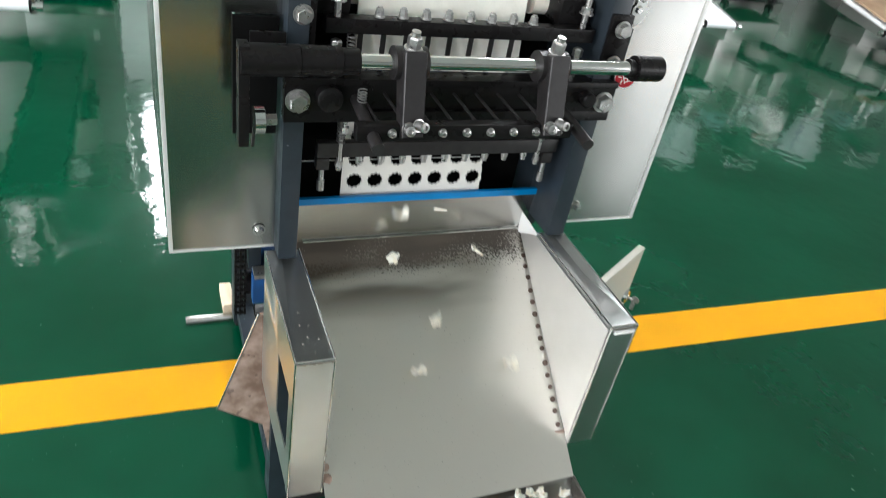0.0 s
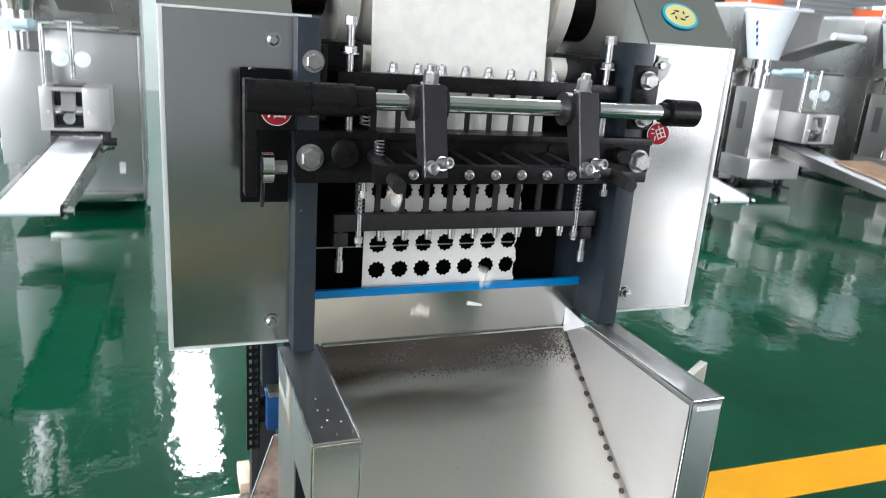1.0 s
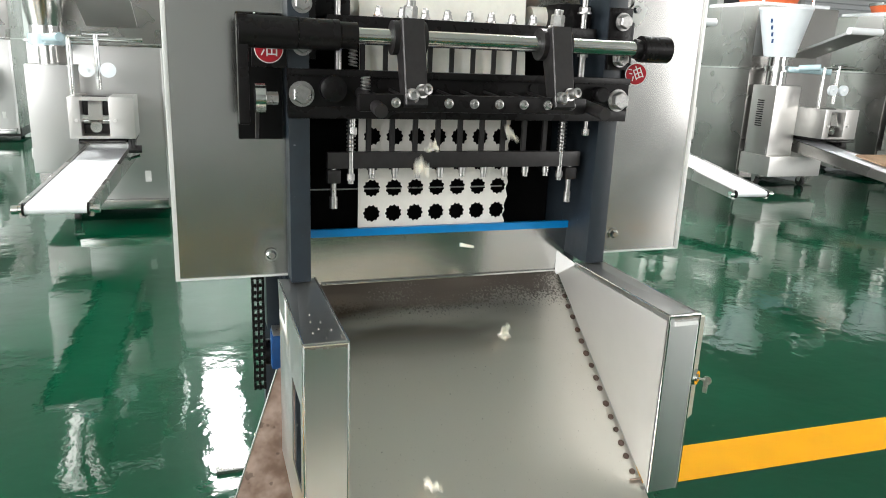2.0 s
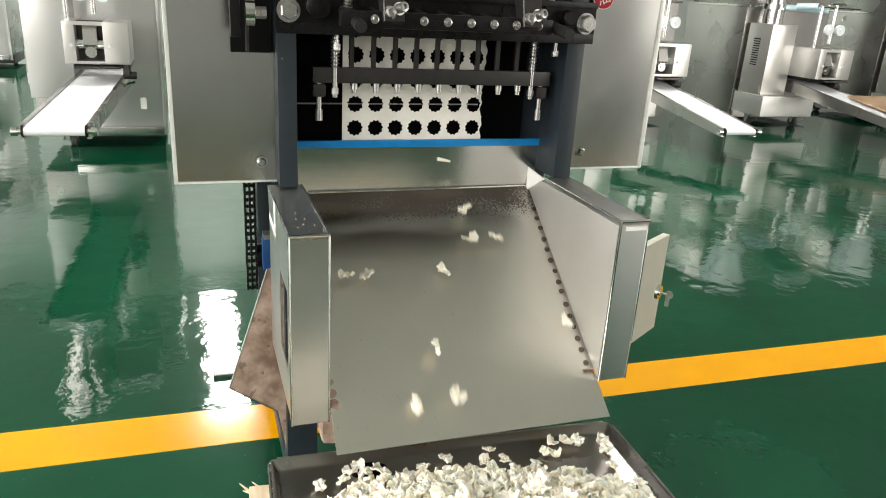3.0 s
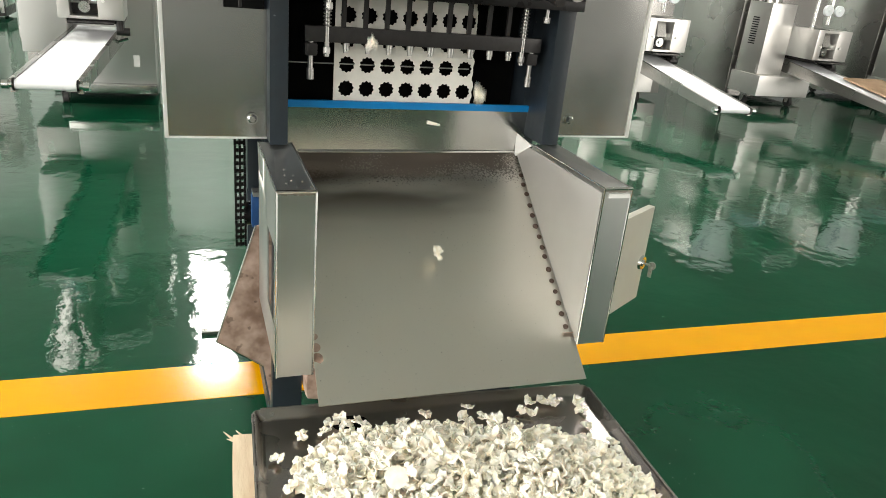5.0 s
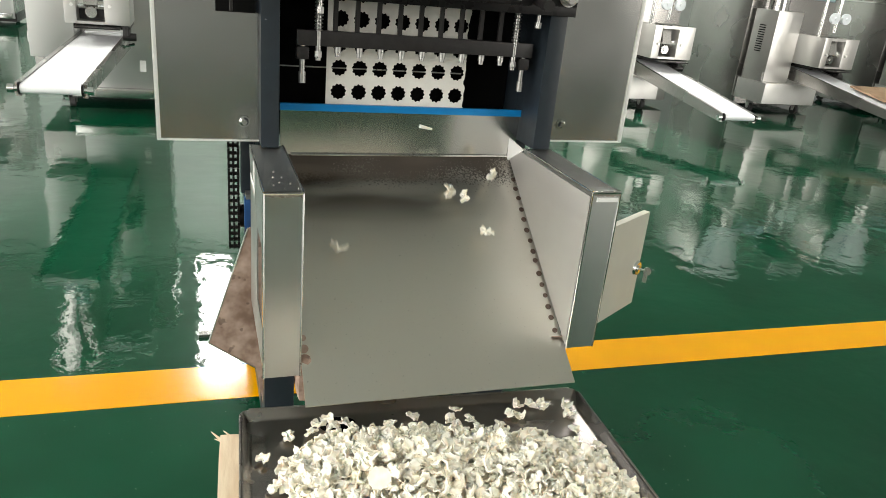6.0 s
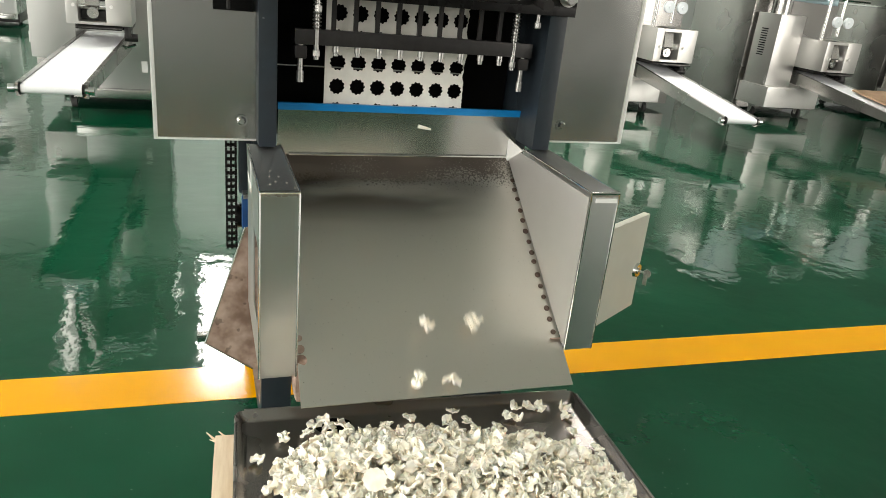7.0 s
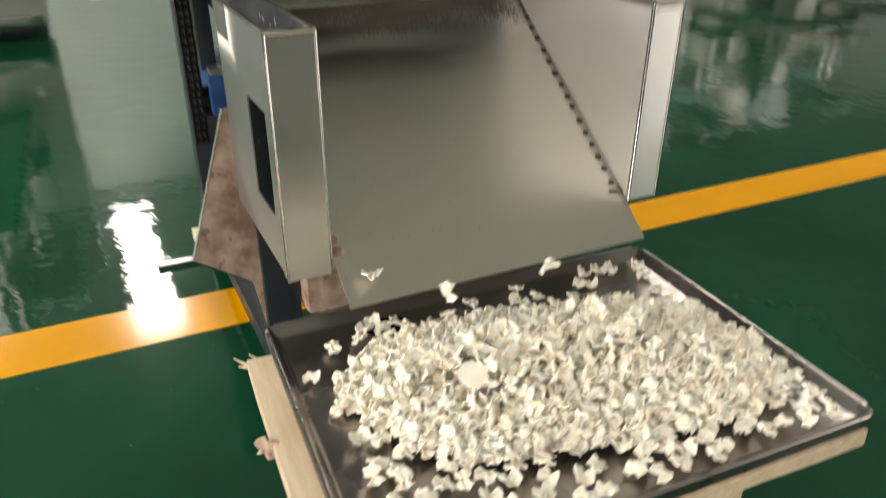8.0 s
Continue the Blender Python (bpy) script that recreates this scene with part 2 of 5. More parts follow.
SHUTM = mat("grey_shutter", (0.66, 0.68, 0.70), 0.45, 0.1, vary=0.06, scale=5)
GLASSD = mat("dark_glass", (0.04, 0.045, 0.05), 0.08, 0)
LAMPM = mat("lamp_diffuser", (0.9, 0.9, 0.9), 0.5, 0, emit=(1.0, 0.98, 0.94, LAMP_POWER))
DULLWELD = mat("dull_weld", (0.50, 0.46, 0.41), 0.48, 0.8, vary=0.35, scale=90, rough_vary=0.1)
WELD = mat("burnt_weld", (0.14, 0.095, 0.075), 0.5, 0.6, vary=0.4, scale=300)


# -------------------------------------------------- mesh helpers
def B():
    return bmesh.new()


def box(bm, x0, x1, y0, y1, z0, z1, bevel=0.0, m=None):
    r = bmesh.ops.create_cube(bm, size=1)
    vs = r["verts"]
    mm = Matrix.Translation(((x0 + x1) / 2, (y0 + y1) / 2, (z0 + z1) / 2)) @ Matrix.Diagonal((x1 - x0, y1 - y0, z1 - z0, 1))
    if m is not None:
        mm = m @ mm
    bmesh.ops.transform(bm, matrix=mm, verts=vs)
    if bevel:
        es = list({e for v in vs for e in v.link_edges})
        bmesh.ops.bevel(bm, geom=es, offset=bevel, segments=2, affect="EDGES", profile=0.7)
    return bm


def cyl(bm, p0, p1, r, n=20, r2=None, caps=True):
    p0, p1 = Vector(p0), Vector(p1)
    d = p1 - p0
    q = d.to_track_quat("Z", "Y").to_matrix().to_4x4()
    res = bmesh.ops.create_cone(bm, cap_ends=caps, segments=n, radius1=r, radius2=r if r2 is None else r2, depth=d.length)
    bmesh.ops.transform(bm, matrix=Matrix.Translation((p0 + p1) / 2) @ q, verts=res["verts"])
    return bm


def prism(bm, pts, a, b, axis):
    """Extrudes an outline from a to b along an axis; the outline's pair are the other two coordinates in order."""
    def at(u, v, w):
        return {"x": (w, u, v), "y": (u, w, v), "z": (u, v, w)}[axis]
    lo = [bm.verts.new(at(u, v, a)) for u, v in pts]
    hi = [bm.verts.new(at(u, v, b)) for u, v in pts]
    n = len(pts)
    bm.faces.new(lo), bm.faces.new(hi[::-1])
    for i in range(n):
        bm.faces.new((lo[i], hi[i], hi[(i + 1) % n], lo[(i + 1) % n]))
    bmesh.ops.recalc_face_normals(bm, faces=bm.faces)
    return bm


def finish(name, bm, material, smooth=35):
    me = bpy.data.meshes.new(name)
    bmesh.ops.recalc_face_normals(bm, faces=bm.faces)
    for f in bm.faces:
        f.smooth = True
    for e in bm.edges:
        if len(e.link_faces) == 2 and e.calc_face_angle(0) > radians(smooth):
            e.smooth = False
    bm.to_mesh(me)
    bm.free()
    me.materials.append(material)
    return me


def part(name, bm, material, parent=None, label=""):
    ob = new(name, finish(name, bm, material))
    if parent is not None:
        ob.parent = parent
    if label:
        ob["label"] = label
    return ob


def thing(name, label, category, group="", m=None):
    e = tagged(new(name), label, category, group)
    if m is not None:
        e.matrix_world = m
    return e


def bolt(bm, p, d, r, h, washer=True):
    """A hexagon head with a washer and a shallow domed top, at p, standing out along d."""
    p, d = Vector(p), Vector(d).normalized()
    if washer:
        cyl(bm, p, p + d * 0.002, r * 1.25, 20)
    cyl(bm, p + d * 0.002, p + d * (0.002 + h * 0.85), r, 6)
    cyl(bm, p + d * (0.002 + h * 0.85), p + d * (0.002 + h), r, 6, r * 0.86)


def socket(bm, p, d, r, h):
    """A round socket-head cap screw with a sunk hexagon, on a washer."""
    p, d = Vector(p), Vector(d).normalized()
    cyl(bm, p, p + d * 0.0015, r * 1.35, 18)
    cyl(bm, p + d * 0.0015, p + d * h, r, 18, caps=False)
    cyl(bm, p + d * h, p + d * (h + 0.0008), r, 18, r * 0.56, caps=False)
    cyl(bm, p + d * (h + 0.0008), p + d * (h - 0.0035), r * 0.56, 18, r * 0.5, caps=False)
    cyl(bm, p + d * (h - 0.0040), p + d * (h - 0.0032), r * 0.6, 12)


def spring(bm, p, length, r, turns, wire=0.0012, n=10):
    """A coil spring that hangs down from p."""
    steps, ring = turns * n, []
    for i in range(steps + 1):
        a, z = 2 * math.pi * i / n, -length * i / steps
        c = Vector((p[0] + r * math.cos(a), p[1] + r * math.sin(a), p[2] + z))
        o = Vector((math.cos(a), math.sin(a), 0))
        ring.append([bm.verts.new(c + o * wire * math.cos(k * math.pi / 2) + Vector((0, 0, wire * math.sin(k * math.pi / 2)))) for k in range(4)])
    for u, v in zip(ring, ring[1:]):
        for k in range(4):
            bm.faces.new((u[k], u[(k + 1) % 4], v[(k + 1) % 4], v[k]))


def glyph(name, body, size, m, material, parent=None, depth=0.0005):
    cu = bpy.data.curves.new(name, "FONT")
    cu.body, cu.size, cu.extrude = body, size, depth
    cu.align_x, cu.align_y = "CENTER", "CENTER"
    tmp = bpy.data.objects.new(name, cu)
    scene.collection.objects.link(tmp)
    me = bpy.data.meshes.new_from_object(tmp.evaluated_get(bpy.context.evaluated_depsgraph_get()))
    bpy.data.objects.remove(tmp)
    me.materials.clear()
    me.materials.append(material)
    ob = new(name, me)
    ob.parent = parent
    ob.matrix_basis = m
    return ob


# -------------------------------------------------- the hall
def hall():
    x0, x1, y0, y1, h = -9.0, 16.0, -6.0, 11.0, 4.0
    floor = part("floor", box(B(), x0, x1, y0, y1, -0.15, 0.0), FLOORM)
    tagged(floor, "glossy green epoxy workshop floor", "floor", kind="structure")
    line = B()
    box(line, x0, x1, LINE_Y0, LINE_Y1, 0.0, 0.0012, m=Matrix.Rotation(radians(LINE_TURN), 4, "Z"))
    tagged(part("floor_marking", line, LINEM), "yellow painted line on the green floor", "floor marking", kind="structure")
    line = box(B(), x0, x1, -2.76, -2.61, 0.0, 0.0012, m=Matrix.Rotation(radians(LINE_TURN), 4, "Z"))
    tagged(part("floor_marking", line, LINEM), "second yellow painted line across the green floor", "floor marking", kind="structure")
    tagged(part("ceiling", box(B(), x0, x1, y0, y1, h, h + 0.15), CEILM), "plain pale painted ceiling", "ceiling", kind="structure")
    tagged(part("wall_north", box(B(), x0, x1, y1, y1 + 0.2, 0.0, h), NORTHM), "plain grey-green painted workshop wall", "wall", kind="structure")
    tagged(part("wall_east", box(B(), x1, x1 + 0.2, y0, y1, 0.0, h), WALLM), "plain white painted workshop wall", "wall", kind="structure")
    # two unseen walls, their openings placed for the daylight and fill lamps
    k = B()
    box(k, x0, x1, y0 - 0.2, y0, 0, 0.35), box(k, x0, x1, y0 - 0.2, y0, 3.6, h), box(k, -3.3, 5.0, y0 - 0.2, y0, 0.35, 3.6), box(k, 11.5, x1, y0 - 0.2, y0, 0.35, 3.6), box(k, x0, -7.9, y0 - 0.2, y0, 0.35, 3.6), box(k, -7.9, -3.3, y0 - 0.2, y0, 0.35, 0.95)
    tagged(part("wall_south", k, GREYWALL), "unseen grey workshop wall with openings placed for daylight and fill lamps", "wall", kind="structure")
    k = B()
    box(k, x0 - 0.2, x0, y0, y1, 0, 1.0), box(k, x0 - 0.2, x0, y0, y1, 3.6, h), box(k, x0 - 0.2, x0, y0, -5.5, 1.0, 3.6), box(k, x0 - 0.2, x0, 3.5, y1, 1.0, 3.6)
    tagged(part("wall_west", k, WALLM), "unseen white workshop wall with an opening added for a fill lamp", "wall", kind="structure")
    # long ceiling lamps; only the first is known, from its reflection in the floor
    lamp = thing("ceiling_lamp", "long white flush ceiling light panel, switched on, in a set with added fill panels", "ceiling light", "ceiling lights")
    for i in range(3):
        part("diffuser", box(B(), -0.24, 0.24, -1.75 + 1.18 * i, -0.61 + 1.18 * i, -0.05, -0.02), LAMPM, lamp)
    fr = B()
    box(fr, -0.27, -0.24, -1.78, 1.78, -0.06, 0), box(fr, 0.24, 0.27, -1.78, 1.78, -0.06, 0)
    box(fr, -0.24, 0.24, -1.78, -1.75, -0.06, 0), box(fr, -0.24, 0.24, 1.75, 1.78, -0.06, 0)
    part("frame", fr, WALLM, lamp)
    lamp.matrix_world = pose(-0.17, 8.6, h)
    # four more unseen copies, added to brighten the hall
    copy_thing(lamp, pose(-4.6, 8.6, h))
    copy_thing(lamp, pose(2.0, 3.2, h))
    for x, y in ((-4.6, 2.8), (-4.6, -3.4)):
        copy_thing(lamp, pose(x, y, h))
    # roller shutter and glazed door in the far wall
    sh = thing("roller_shutter", "closed grey ribbed roller shutter door", "shutter", m=pose(0, 0, 0))
    slat = B()
    prism(slat, [(10.99, 0.0), (10.965, 0.012), (10.965, 0.085), (10.99, 0.098)], 11.0, 15.6, "x")
    first = part("slat", slat, SHUTM, sh)
    for i in range(1, 33):
        o = new("slat", first.data)
        o.parent, o.location = sh, (0, 0, 0.1 * i)
    for x in (10.9, 15.6):
        part("guide_rail", box(B(), x, x + 0.1, 10.93, 10.998, 0, 3.35, 0.005), GREYP, sh)
    part("housing", box(B(), 10.9, 15.7, 10.75, 10.998, 3.31, 3.7, 0.01), GREYP, sh)
    dr = thing("glazed_door", "white framed double door with dark glass panes", "door")
    for a, b in ((9.0, 9.1), (9.72, 9.82), (10.42, 10.52)):
        part("door_post", box(B(), a, b, 10.93, 10.998, 0, 2.9, 0.005), WALLM, dr)
    for a, b in ((9.1, 9.72), (9.82, 10.42)):
        part("pane", box(B(), a, b, 10.96, 10.985, 0.1, 2.8), GLASSD, dr)
        part("door_rail", box(B(), a, b, 10.93, 10.998, 0.0, 0.1), WALLM, dr)
        part("door_rail", box(B(), a, b, 10.93, 10.998, 2.8, 2.9), WALLM, dr)


LINE_Y0, LINE_Y1, LINE_TURN = 0.357, 0.507, -1.2
hall()


# -------------------------------------------------- the cutting machine
def sticker(parent, p, r, turn=0, lean=0):
    """A round red oil sign with a white rim and the sign for oil, facing the operator."""
    base = B()
    cyl(base, (0, 0, 0), (0, -0.0012, 0), r, 28)
    s = part("oil_sticker", base, WHITE, parent, "round red sticker with the white sign for oil")
    s.matrix_basis = pose(*p, 0, lean, turn)
    red = B()
    cyl(red, (0, -0.0012, 0), (0, -0.0018, 0), r * 0.93, 28)
    part("red_disc", red, RED, s)
    glyph("lettering", "\u6cb9", r * 1.35, pose(0, -0.0021, 0, 90, 0, 0), WHITE, s, 0.0003)
    return s


def cover(parent, s):
    """A folded sheet-steel side cover; s is -1 or 1 for its side."""
    bm = B()
    xi, xo = 0.2575, 0.411
    lo = 0.700 if s < 0 else 0.708
    prof = [(0.038, lo), (0.038, 1.126), (0.165, 1.27), (0.56, 1.27), (0.56, lo)]
    t = 0.0025
    # outer side, inner return, front, slope and top as thin folded plates
    def plate(pts):
        vs = [bm.verts.new(p) for p in pts]
        bm.faces.new(vs)
    for x in (xo * s,):
        plate([(x, y, z) for y, z in prof])
    if s < 0:
        front = [(-xo, lo), (-xi, lo), (-xi, 0.897), (-0.320, 0.897), (-0.320, 1.062), (-xi, 1.062), (-xi, 1.126), (-xo, 1.126)]
    else:
        front = [(xi, lo), (xo, lo), (xo, 1.126), (xi, 1.126)]
    plate([(x, 0.038, z) for x, z in front])
    plate([(xi * s, 0.038, 1.126), (xo * s, 0.038, 1.126), (xo * s, 0.165, 1.27), (xi * s, 0.165, 1.27)])
    plate([(xi * s, 0.165, 1.27), (xo * s, 0.165, 1.27), (xo * s, 0.56, 1.27), (xi * s, 0.56, 1.27)])
    plate([(xi * s, 0.56, lo), (xo * s, 0.56, lo), (xo * s, 0.56, 1.27), (xi * s, 0.56, 1.27)])
    bmesh.ops.remove_doubles(bm, verts=bm.verts, dist=1e-5)
    bmesh.ops.recalc_face_normals(bm, faces=bm.faces)
    bmesh.ops.solidify(bm, geom=bm.faces[:], thickness=t)
    c = part("side_cover", bm, STEEL, parent, "brushed stainless steel folded side cover")
    # folded lips in a paler steel, which carries their highlight in its colour
    edge = B()
    box(edge, min(xi * s, xo * s), max(xi * s, xo * s), 0.0355, 0.0395, 1.1245, 1.1275, 0.001)
    box(edge, min(xo * s, (xo - 0.006) * s), max(xo * s, (xo - 0.006) * s), 0.0345, 0.0385, lo, 1.126, 0.0012)
    box(edge, min(xi * s, xo * s), max(xi * s, xo * s), 0.0352, 0.0385, lo - 0.0015, lo + 0.0015, 0.001)
    part("folded_edge", edge, EDGE_GLINT, c, "folded edge, painted pale for its highlight")
    for z in (lo + 0.031, 1.096):
        sc = B()
        cyl(sc, (0.2805 * s, 0.035, z), (0.2805 * s, 0.030, z), 0.0075, 18, 0.0045)
        cyl(sc, (0.2805 * s, 0.036, z), (0.2805 * s, 0.0345, z), 0.0095, 18)
        box(sc, 0.2805 * s - 0.005, 0.2805 * s + 0.005, 0.0292, 0.0302, z - 0.001, z + 0.001)
        part("cover_screw", sc, CHROME, c)
    if s > 0:
        tape, rnd = B(), random.Random(8)
        prism(tape, [(0.2835 + r * math.cos(a), 1.091 + 1.35 * r * math.sin(a)) for a, r in ((2 * math.pi * i / 18, rnd.uniform(0.011, 0.017)) for i in range(18))], 0.0340, 0.0352, "y")
        part("film_scrap", tape, WHITE, c, "torn scrap of white film round the screw")
    return c


def side_box(parent, s):
    """A hollow folded guide box beside the chute."""
    xa, xb = (-0.2715, -0.2195) if s < 0 else (0.208, 0.2555)
    y0, y1, z0, z1 = (-0.221, 0.029, 0.414, 0.694) if s < 0 else (-0.232, 0.026, 0.430, 0.695)
    bm = B()
    def plate(pts):
        bm.faces.new([bm.verts.new(p) for p in pts])
    plate([(xa, y0, z0), (xb, y0, z0), (xb, y0, z1), (xa, y0, z1)])
    plate([(xa, y0, z1), (xb, y0, z1), (xb, y1, z1), (xa, y1, z1)])
    inner, outer = (xb, xa) if s < 0 else (xa, xb)
    plate([(inner, y0, z0), (inner, y1, z0 + 0.17), (inner, y1, z1), (inner, y0, z1)])
    # outer side with a rectangular slot
    ys, zs = (y0, -0.190, -0.108, y1), (z0 + 0.005, 0.485, 0.606, z1)
    for i in range(3):
        for k in range(3):
            if (i, k) != (1, 1):
                plate([(outer, ys[i], zs[k]), (outer, ys[i + 1], zs[k]), (outer, ys[i + 1], zs[k + 1]), (outer, ys[i], zs[k + 1])])
    plate([(xa, y0, z0), (xb, y0, z0), (xb, y0 + 0.02, z0), (xa, y0 + 0.02, z0)])
    bmesh.ops.remove_doubles(bm, verts=bm.verts, dist=1e-5)
    bmesh.ops.recalc_face_normals(bm, faces=bm.faces)
    bmesh.ops.solidify(bm, geom=bm.faces[:], thickness=0.0018)
    b = part("guide_box", bm, GALV, parent, "hollow folded stainless steel guide box with a slotted outer side")
    seam = B()
    for x in (xa, xb):
        cyl(seam, (x, y0 - 0.0004, z0), (x, y0 - 0.0004, z1), 0.0016, 8)
        cyl(seam, (x, y0, z1 + 0.0004), (x, y1, z1 + 0.0004), 0.0015, 8)
    cyl(seam, (xa, y0, z1), (xb, y0, z1), 0.0024, 8)
    part("weld_seam", seam, POLISHED, b)
    # a rough ground-off weld along the front's top and inner edge, with burnt rims
    weld, rnd = B(), random.Random(31 if s < 0 else 32)
    for i in range(16):
        x = xa + (xb - xa) * (i + 0.5) / 16
        box(weld, x - 0.0022, x + 0.0022, y0 - 0.0012, y0 + 0.001, z1 - rnd.uniform(0.0035, 0.0065), z1 + 0.0006)
    for i in range(46):
        z = z0 + (z1 - z0) * (i + 0.5) / 46
        box(weld, inner - 0.0012, inner + 0.0012, y0 - 0.0013, y0 + 0.0006, z - 0.0031, z + rnd.uniform(0.0022, 0.0034))
    part("ground_weld", weld, DULLWELD, b, "dull ground-off weld along the edge")
    if s < 0:
        drops = B()
        for i in range(9):
            x, y = rnd.uniform(xa + 0.004, xb - 0.004), y0 + 0.012 + 0.10 * rnd.random() ** 1.5
            r = rnd.uniform(0.0005, 0.0011)
            cyl(drops, (x, y, z1), (x, y, z1 + 0.0012), r, 7, r * 0.5)
        part("spatter", drops, DULLWELD, b, "small weld spatter on the top")["kind"] = "stuff"
    if s > 0:
        # pale sheet added over the inner side so that it reads brightly lit
        k = B(); prism(k, [(y0 + 0.002, 0.436), (0.088, 0.668), (0.088, 0.688), (y0 + 0.002, 0.688)], xa - 0.0026, xa - 0.0012, "x")
        part("inner_liner", k, PALE_STEEL, b, "added pale sheet that brightens the inner side")
        # white strip that paints in the highlight along the lip
        lip = B()
        box(lip, xa + 0.008, xb - 0.004, y0 - 0.003, y0 - 0.0005, z1 - 0.014, z1 - 0.008)
        part("bright_lip", lip, WHITE, b)
    return b


SHEET_Y, COLS, PITCH_X, PITCH_Z, HOLE = 0.096, 7, 0.0352, 0.0400, 0.0128
SHEET_X0 = -0.1205          # centre of the first row of holes


def machine():
    m = thing("pasta_cutting_machine", "dark steel dough cutting machine with stainless covers and a discharge chute", "machine")
    # uprights and legs
    for s in (-1, 1):
        a, b = (-0.257, -0.229) if s < 0 else (0.218, 0.2505)
        y0 = 0.002 if s < 0 else 0.012
        part("upright", box(B(), a, b, y0, 0.105, 0.6975, 1.125, 0.002), SLATE, m, "slate blue painted steel upright")
        part("upright_plate", box(B(), a + 0.003, b - 0.003, 0.105, 0.55, 0.66, 1.10, 0.002), SLATE, m)
        la, lb = (-0.247, -0.192) if s < 0 else (0.192, 0.247)
        for ly in (0.052, 0.62):
            part("leg", box(B(), la, lb, ly, ly + 0.05, 0.03, 0.60, 0.003), SLATE, m, "slate blue square steel leg")
    for y in (0.055, 0.645):
        part("foot_bar", box(B(), -0.24, 0.24, y, y + 0.045, 0.0, 0.032, 0.003), GREYMETAL, m)
    part("foot_rail", box(B(), -0.366, -0.22, 0.665, 0.69, 0.0, 0.010, 0.002), DARKP, m, "grey flat steel foot bar on the floor")
    for s in (-1, 1):
        part("base_rail", box(B(), s * 0.2195 - 0.02, s * 0.2195 + 0.02, 0.10, 0.62, 0.05, 0.09, 0.003), SLATE, m)
    # near-black box and sheet paint the unlit depth between the uprights
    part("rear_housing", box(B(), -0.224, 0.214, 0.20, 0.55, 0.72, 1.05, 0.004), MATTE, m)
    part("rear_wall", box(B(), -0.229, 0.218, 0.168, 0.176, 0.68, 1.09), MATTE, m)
    cl, cr = cover(m, -1), cover(m, 1)
    # oval badge on the sloping face of a cover
    bd = B()
    cyl(bd, (0, 0, 0), (0, 0, 0.0010), 1, 36)
    bmesh.ops.scale(bd, vec=(0.031, 0.025, 1), verts=bd.verts)
    badge = part("badge", bd, CYAN, cr, "oval cyan and cream maker's badge")
    badge.matrix_basis = pose(0.330, 0.0735, 1.169, 48.6, 0, 0)
    b2 = B()
    cyl(b2, (0, 0, 0.001), (0, 0, 0.0015), 1, 36)
    bmesh.ops.scale(b2, vec=(0.027, 0.021, 1), verts=b2.verts)
    for k in range(5):
        cyl(b2, (-0.009 + 0.005 * k, 0.004 * math.sin(k * 2.1), 0.0015), (-0.009 + 0.005 * k, 0.004 * math.sin(k * 2.1), 0.002), 0.003, 10)
    part("badge_field", b2, YELLOWB, badge)
    b3 = B()
    for k in range(6):
        a = 0.5 + k * 1.05
        cyl(b3, (0.010 * math.cos(a) - 0.002, 0.007 * math.sin(a), 0.0016), (0.016 * math.cos(a + 0.5) - 0.002, 0.010 * math.sin(a + 0.5), 0.0019), 0.0016, 8, 0.0007)
    part("badge_mark", b3, BLACK, badge)
    # crossbar
    cb = B()
    box(cb, -0.2575, 0.2575, 0.0, 0.018, 0.928, 0.944, 0.001)
    box(cb, -0.2575, 0.2575, -0.004, 0.018, 0.984, 0.993, 0.001)
    box(cb, -0.2575, -0.155, 0.0, 0.018, 0.944, 0.984)
    box(cb, 0.165, 0.2575, 0.0, 0.018, 0.944, 0.984)
    box(cb, -0.155, 0.165, 0.009, 0.018, 0.944, 0.984)
    box(cb, -0.229, 0.218, 0.018, 0.075, 0.930, 0.990)
    bar = part("crossbar", cb, BLACK, m, "black steel crossbar")
    for x in (-0.24, 0.24):
        h = B(); bolt(h, (x, 0.0, 0.960), (0, -1, 0), 0.0135, 0.012)
        part("hex_bolt", h, ZINC, bar)
    for x, r in ((-0.1995, 0.0175), (0.204, 0.012)):
        k = B(); cyl(k, (x, 0, 0.968), (x, -0.016, 0.968), r, 24); cyl(k, (x, -0.016, 0.968), (x, -0.018, 0.968), r, 24, r * 0.8)
        part("round_knob", k, BLACK, bar)
    for x in (-0.13, 0.028, 0.100):
        k = B(); cyl(k, (x, 0.009, 0.975), (x, 0.0065, 0.975), 0.006, 16); part("set_screw", k, BLACK, bar)
    for x in (-0.168, 0.196):
        k = B(); cyl(k, (x, 0.012, 0.93), (x, 0.012, 0.915), 0.0032, 12); bolt(k, (x, 0.012, 0.917), (0, 0, -1), 0.0058, 0.010, False)
        part("hanging_screw", k, ZINC, bar)
    # rocker shaft
    sh = B(); cyl(sh, (-0.30, -0.05, 1.036), (0.272, -0.05, 1.036), 0.0105, 28)
    shaft = part("rocker_shaft", sh, CHROME, m, "polished steel shaft")
    for a, b, r in ((-0.322, -0.252, 0.0195), (-0.251, -0.200, 0.019), (-0.199, -0.177, 0.0165), (0.238, 0.283, 0.0185), (0.228, 0.238, 0.0135)):
        k = B(); cyl(k, (a, -0.05, 1.036), (b, -0.05, 1.036), r, 28)
        part("collar", k, BLACK, shaft)
    lk = B()
    box(lk, -0.324, -0.311, -0.062, -0.036, 0.925, 1.0555, 0.002)
    part("link_arm", lk, BLACK, shaft)
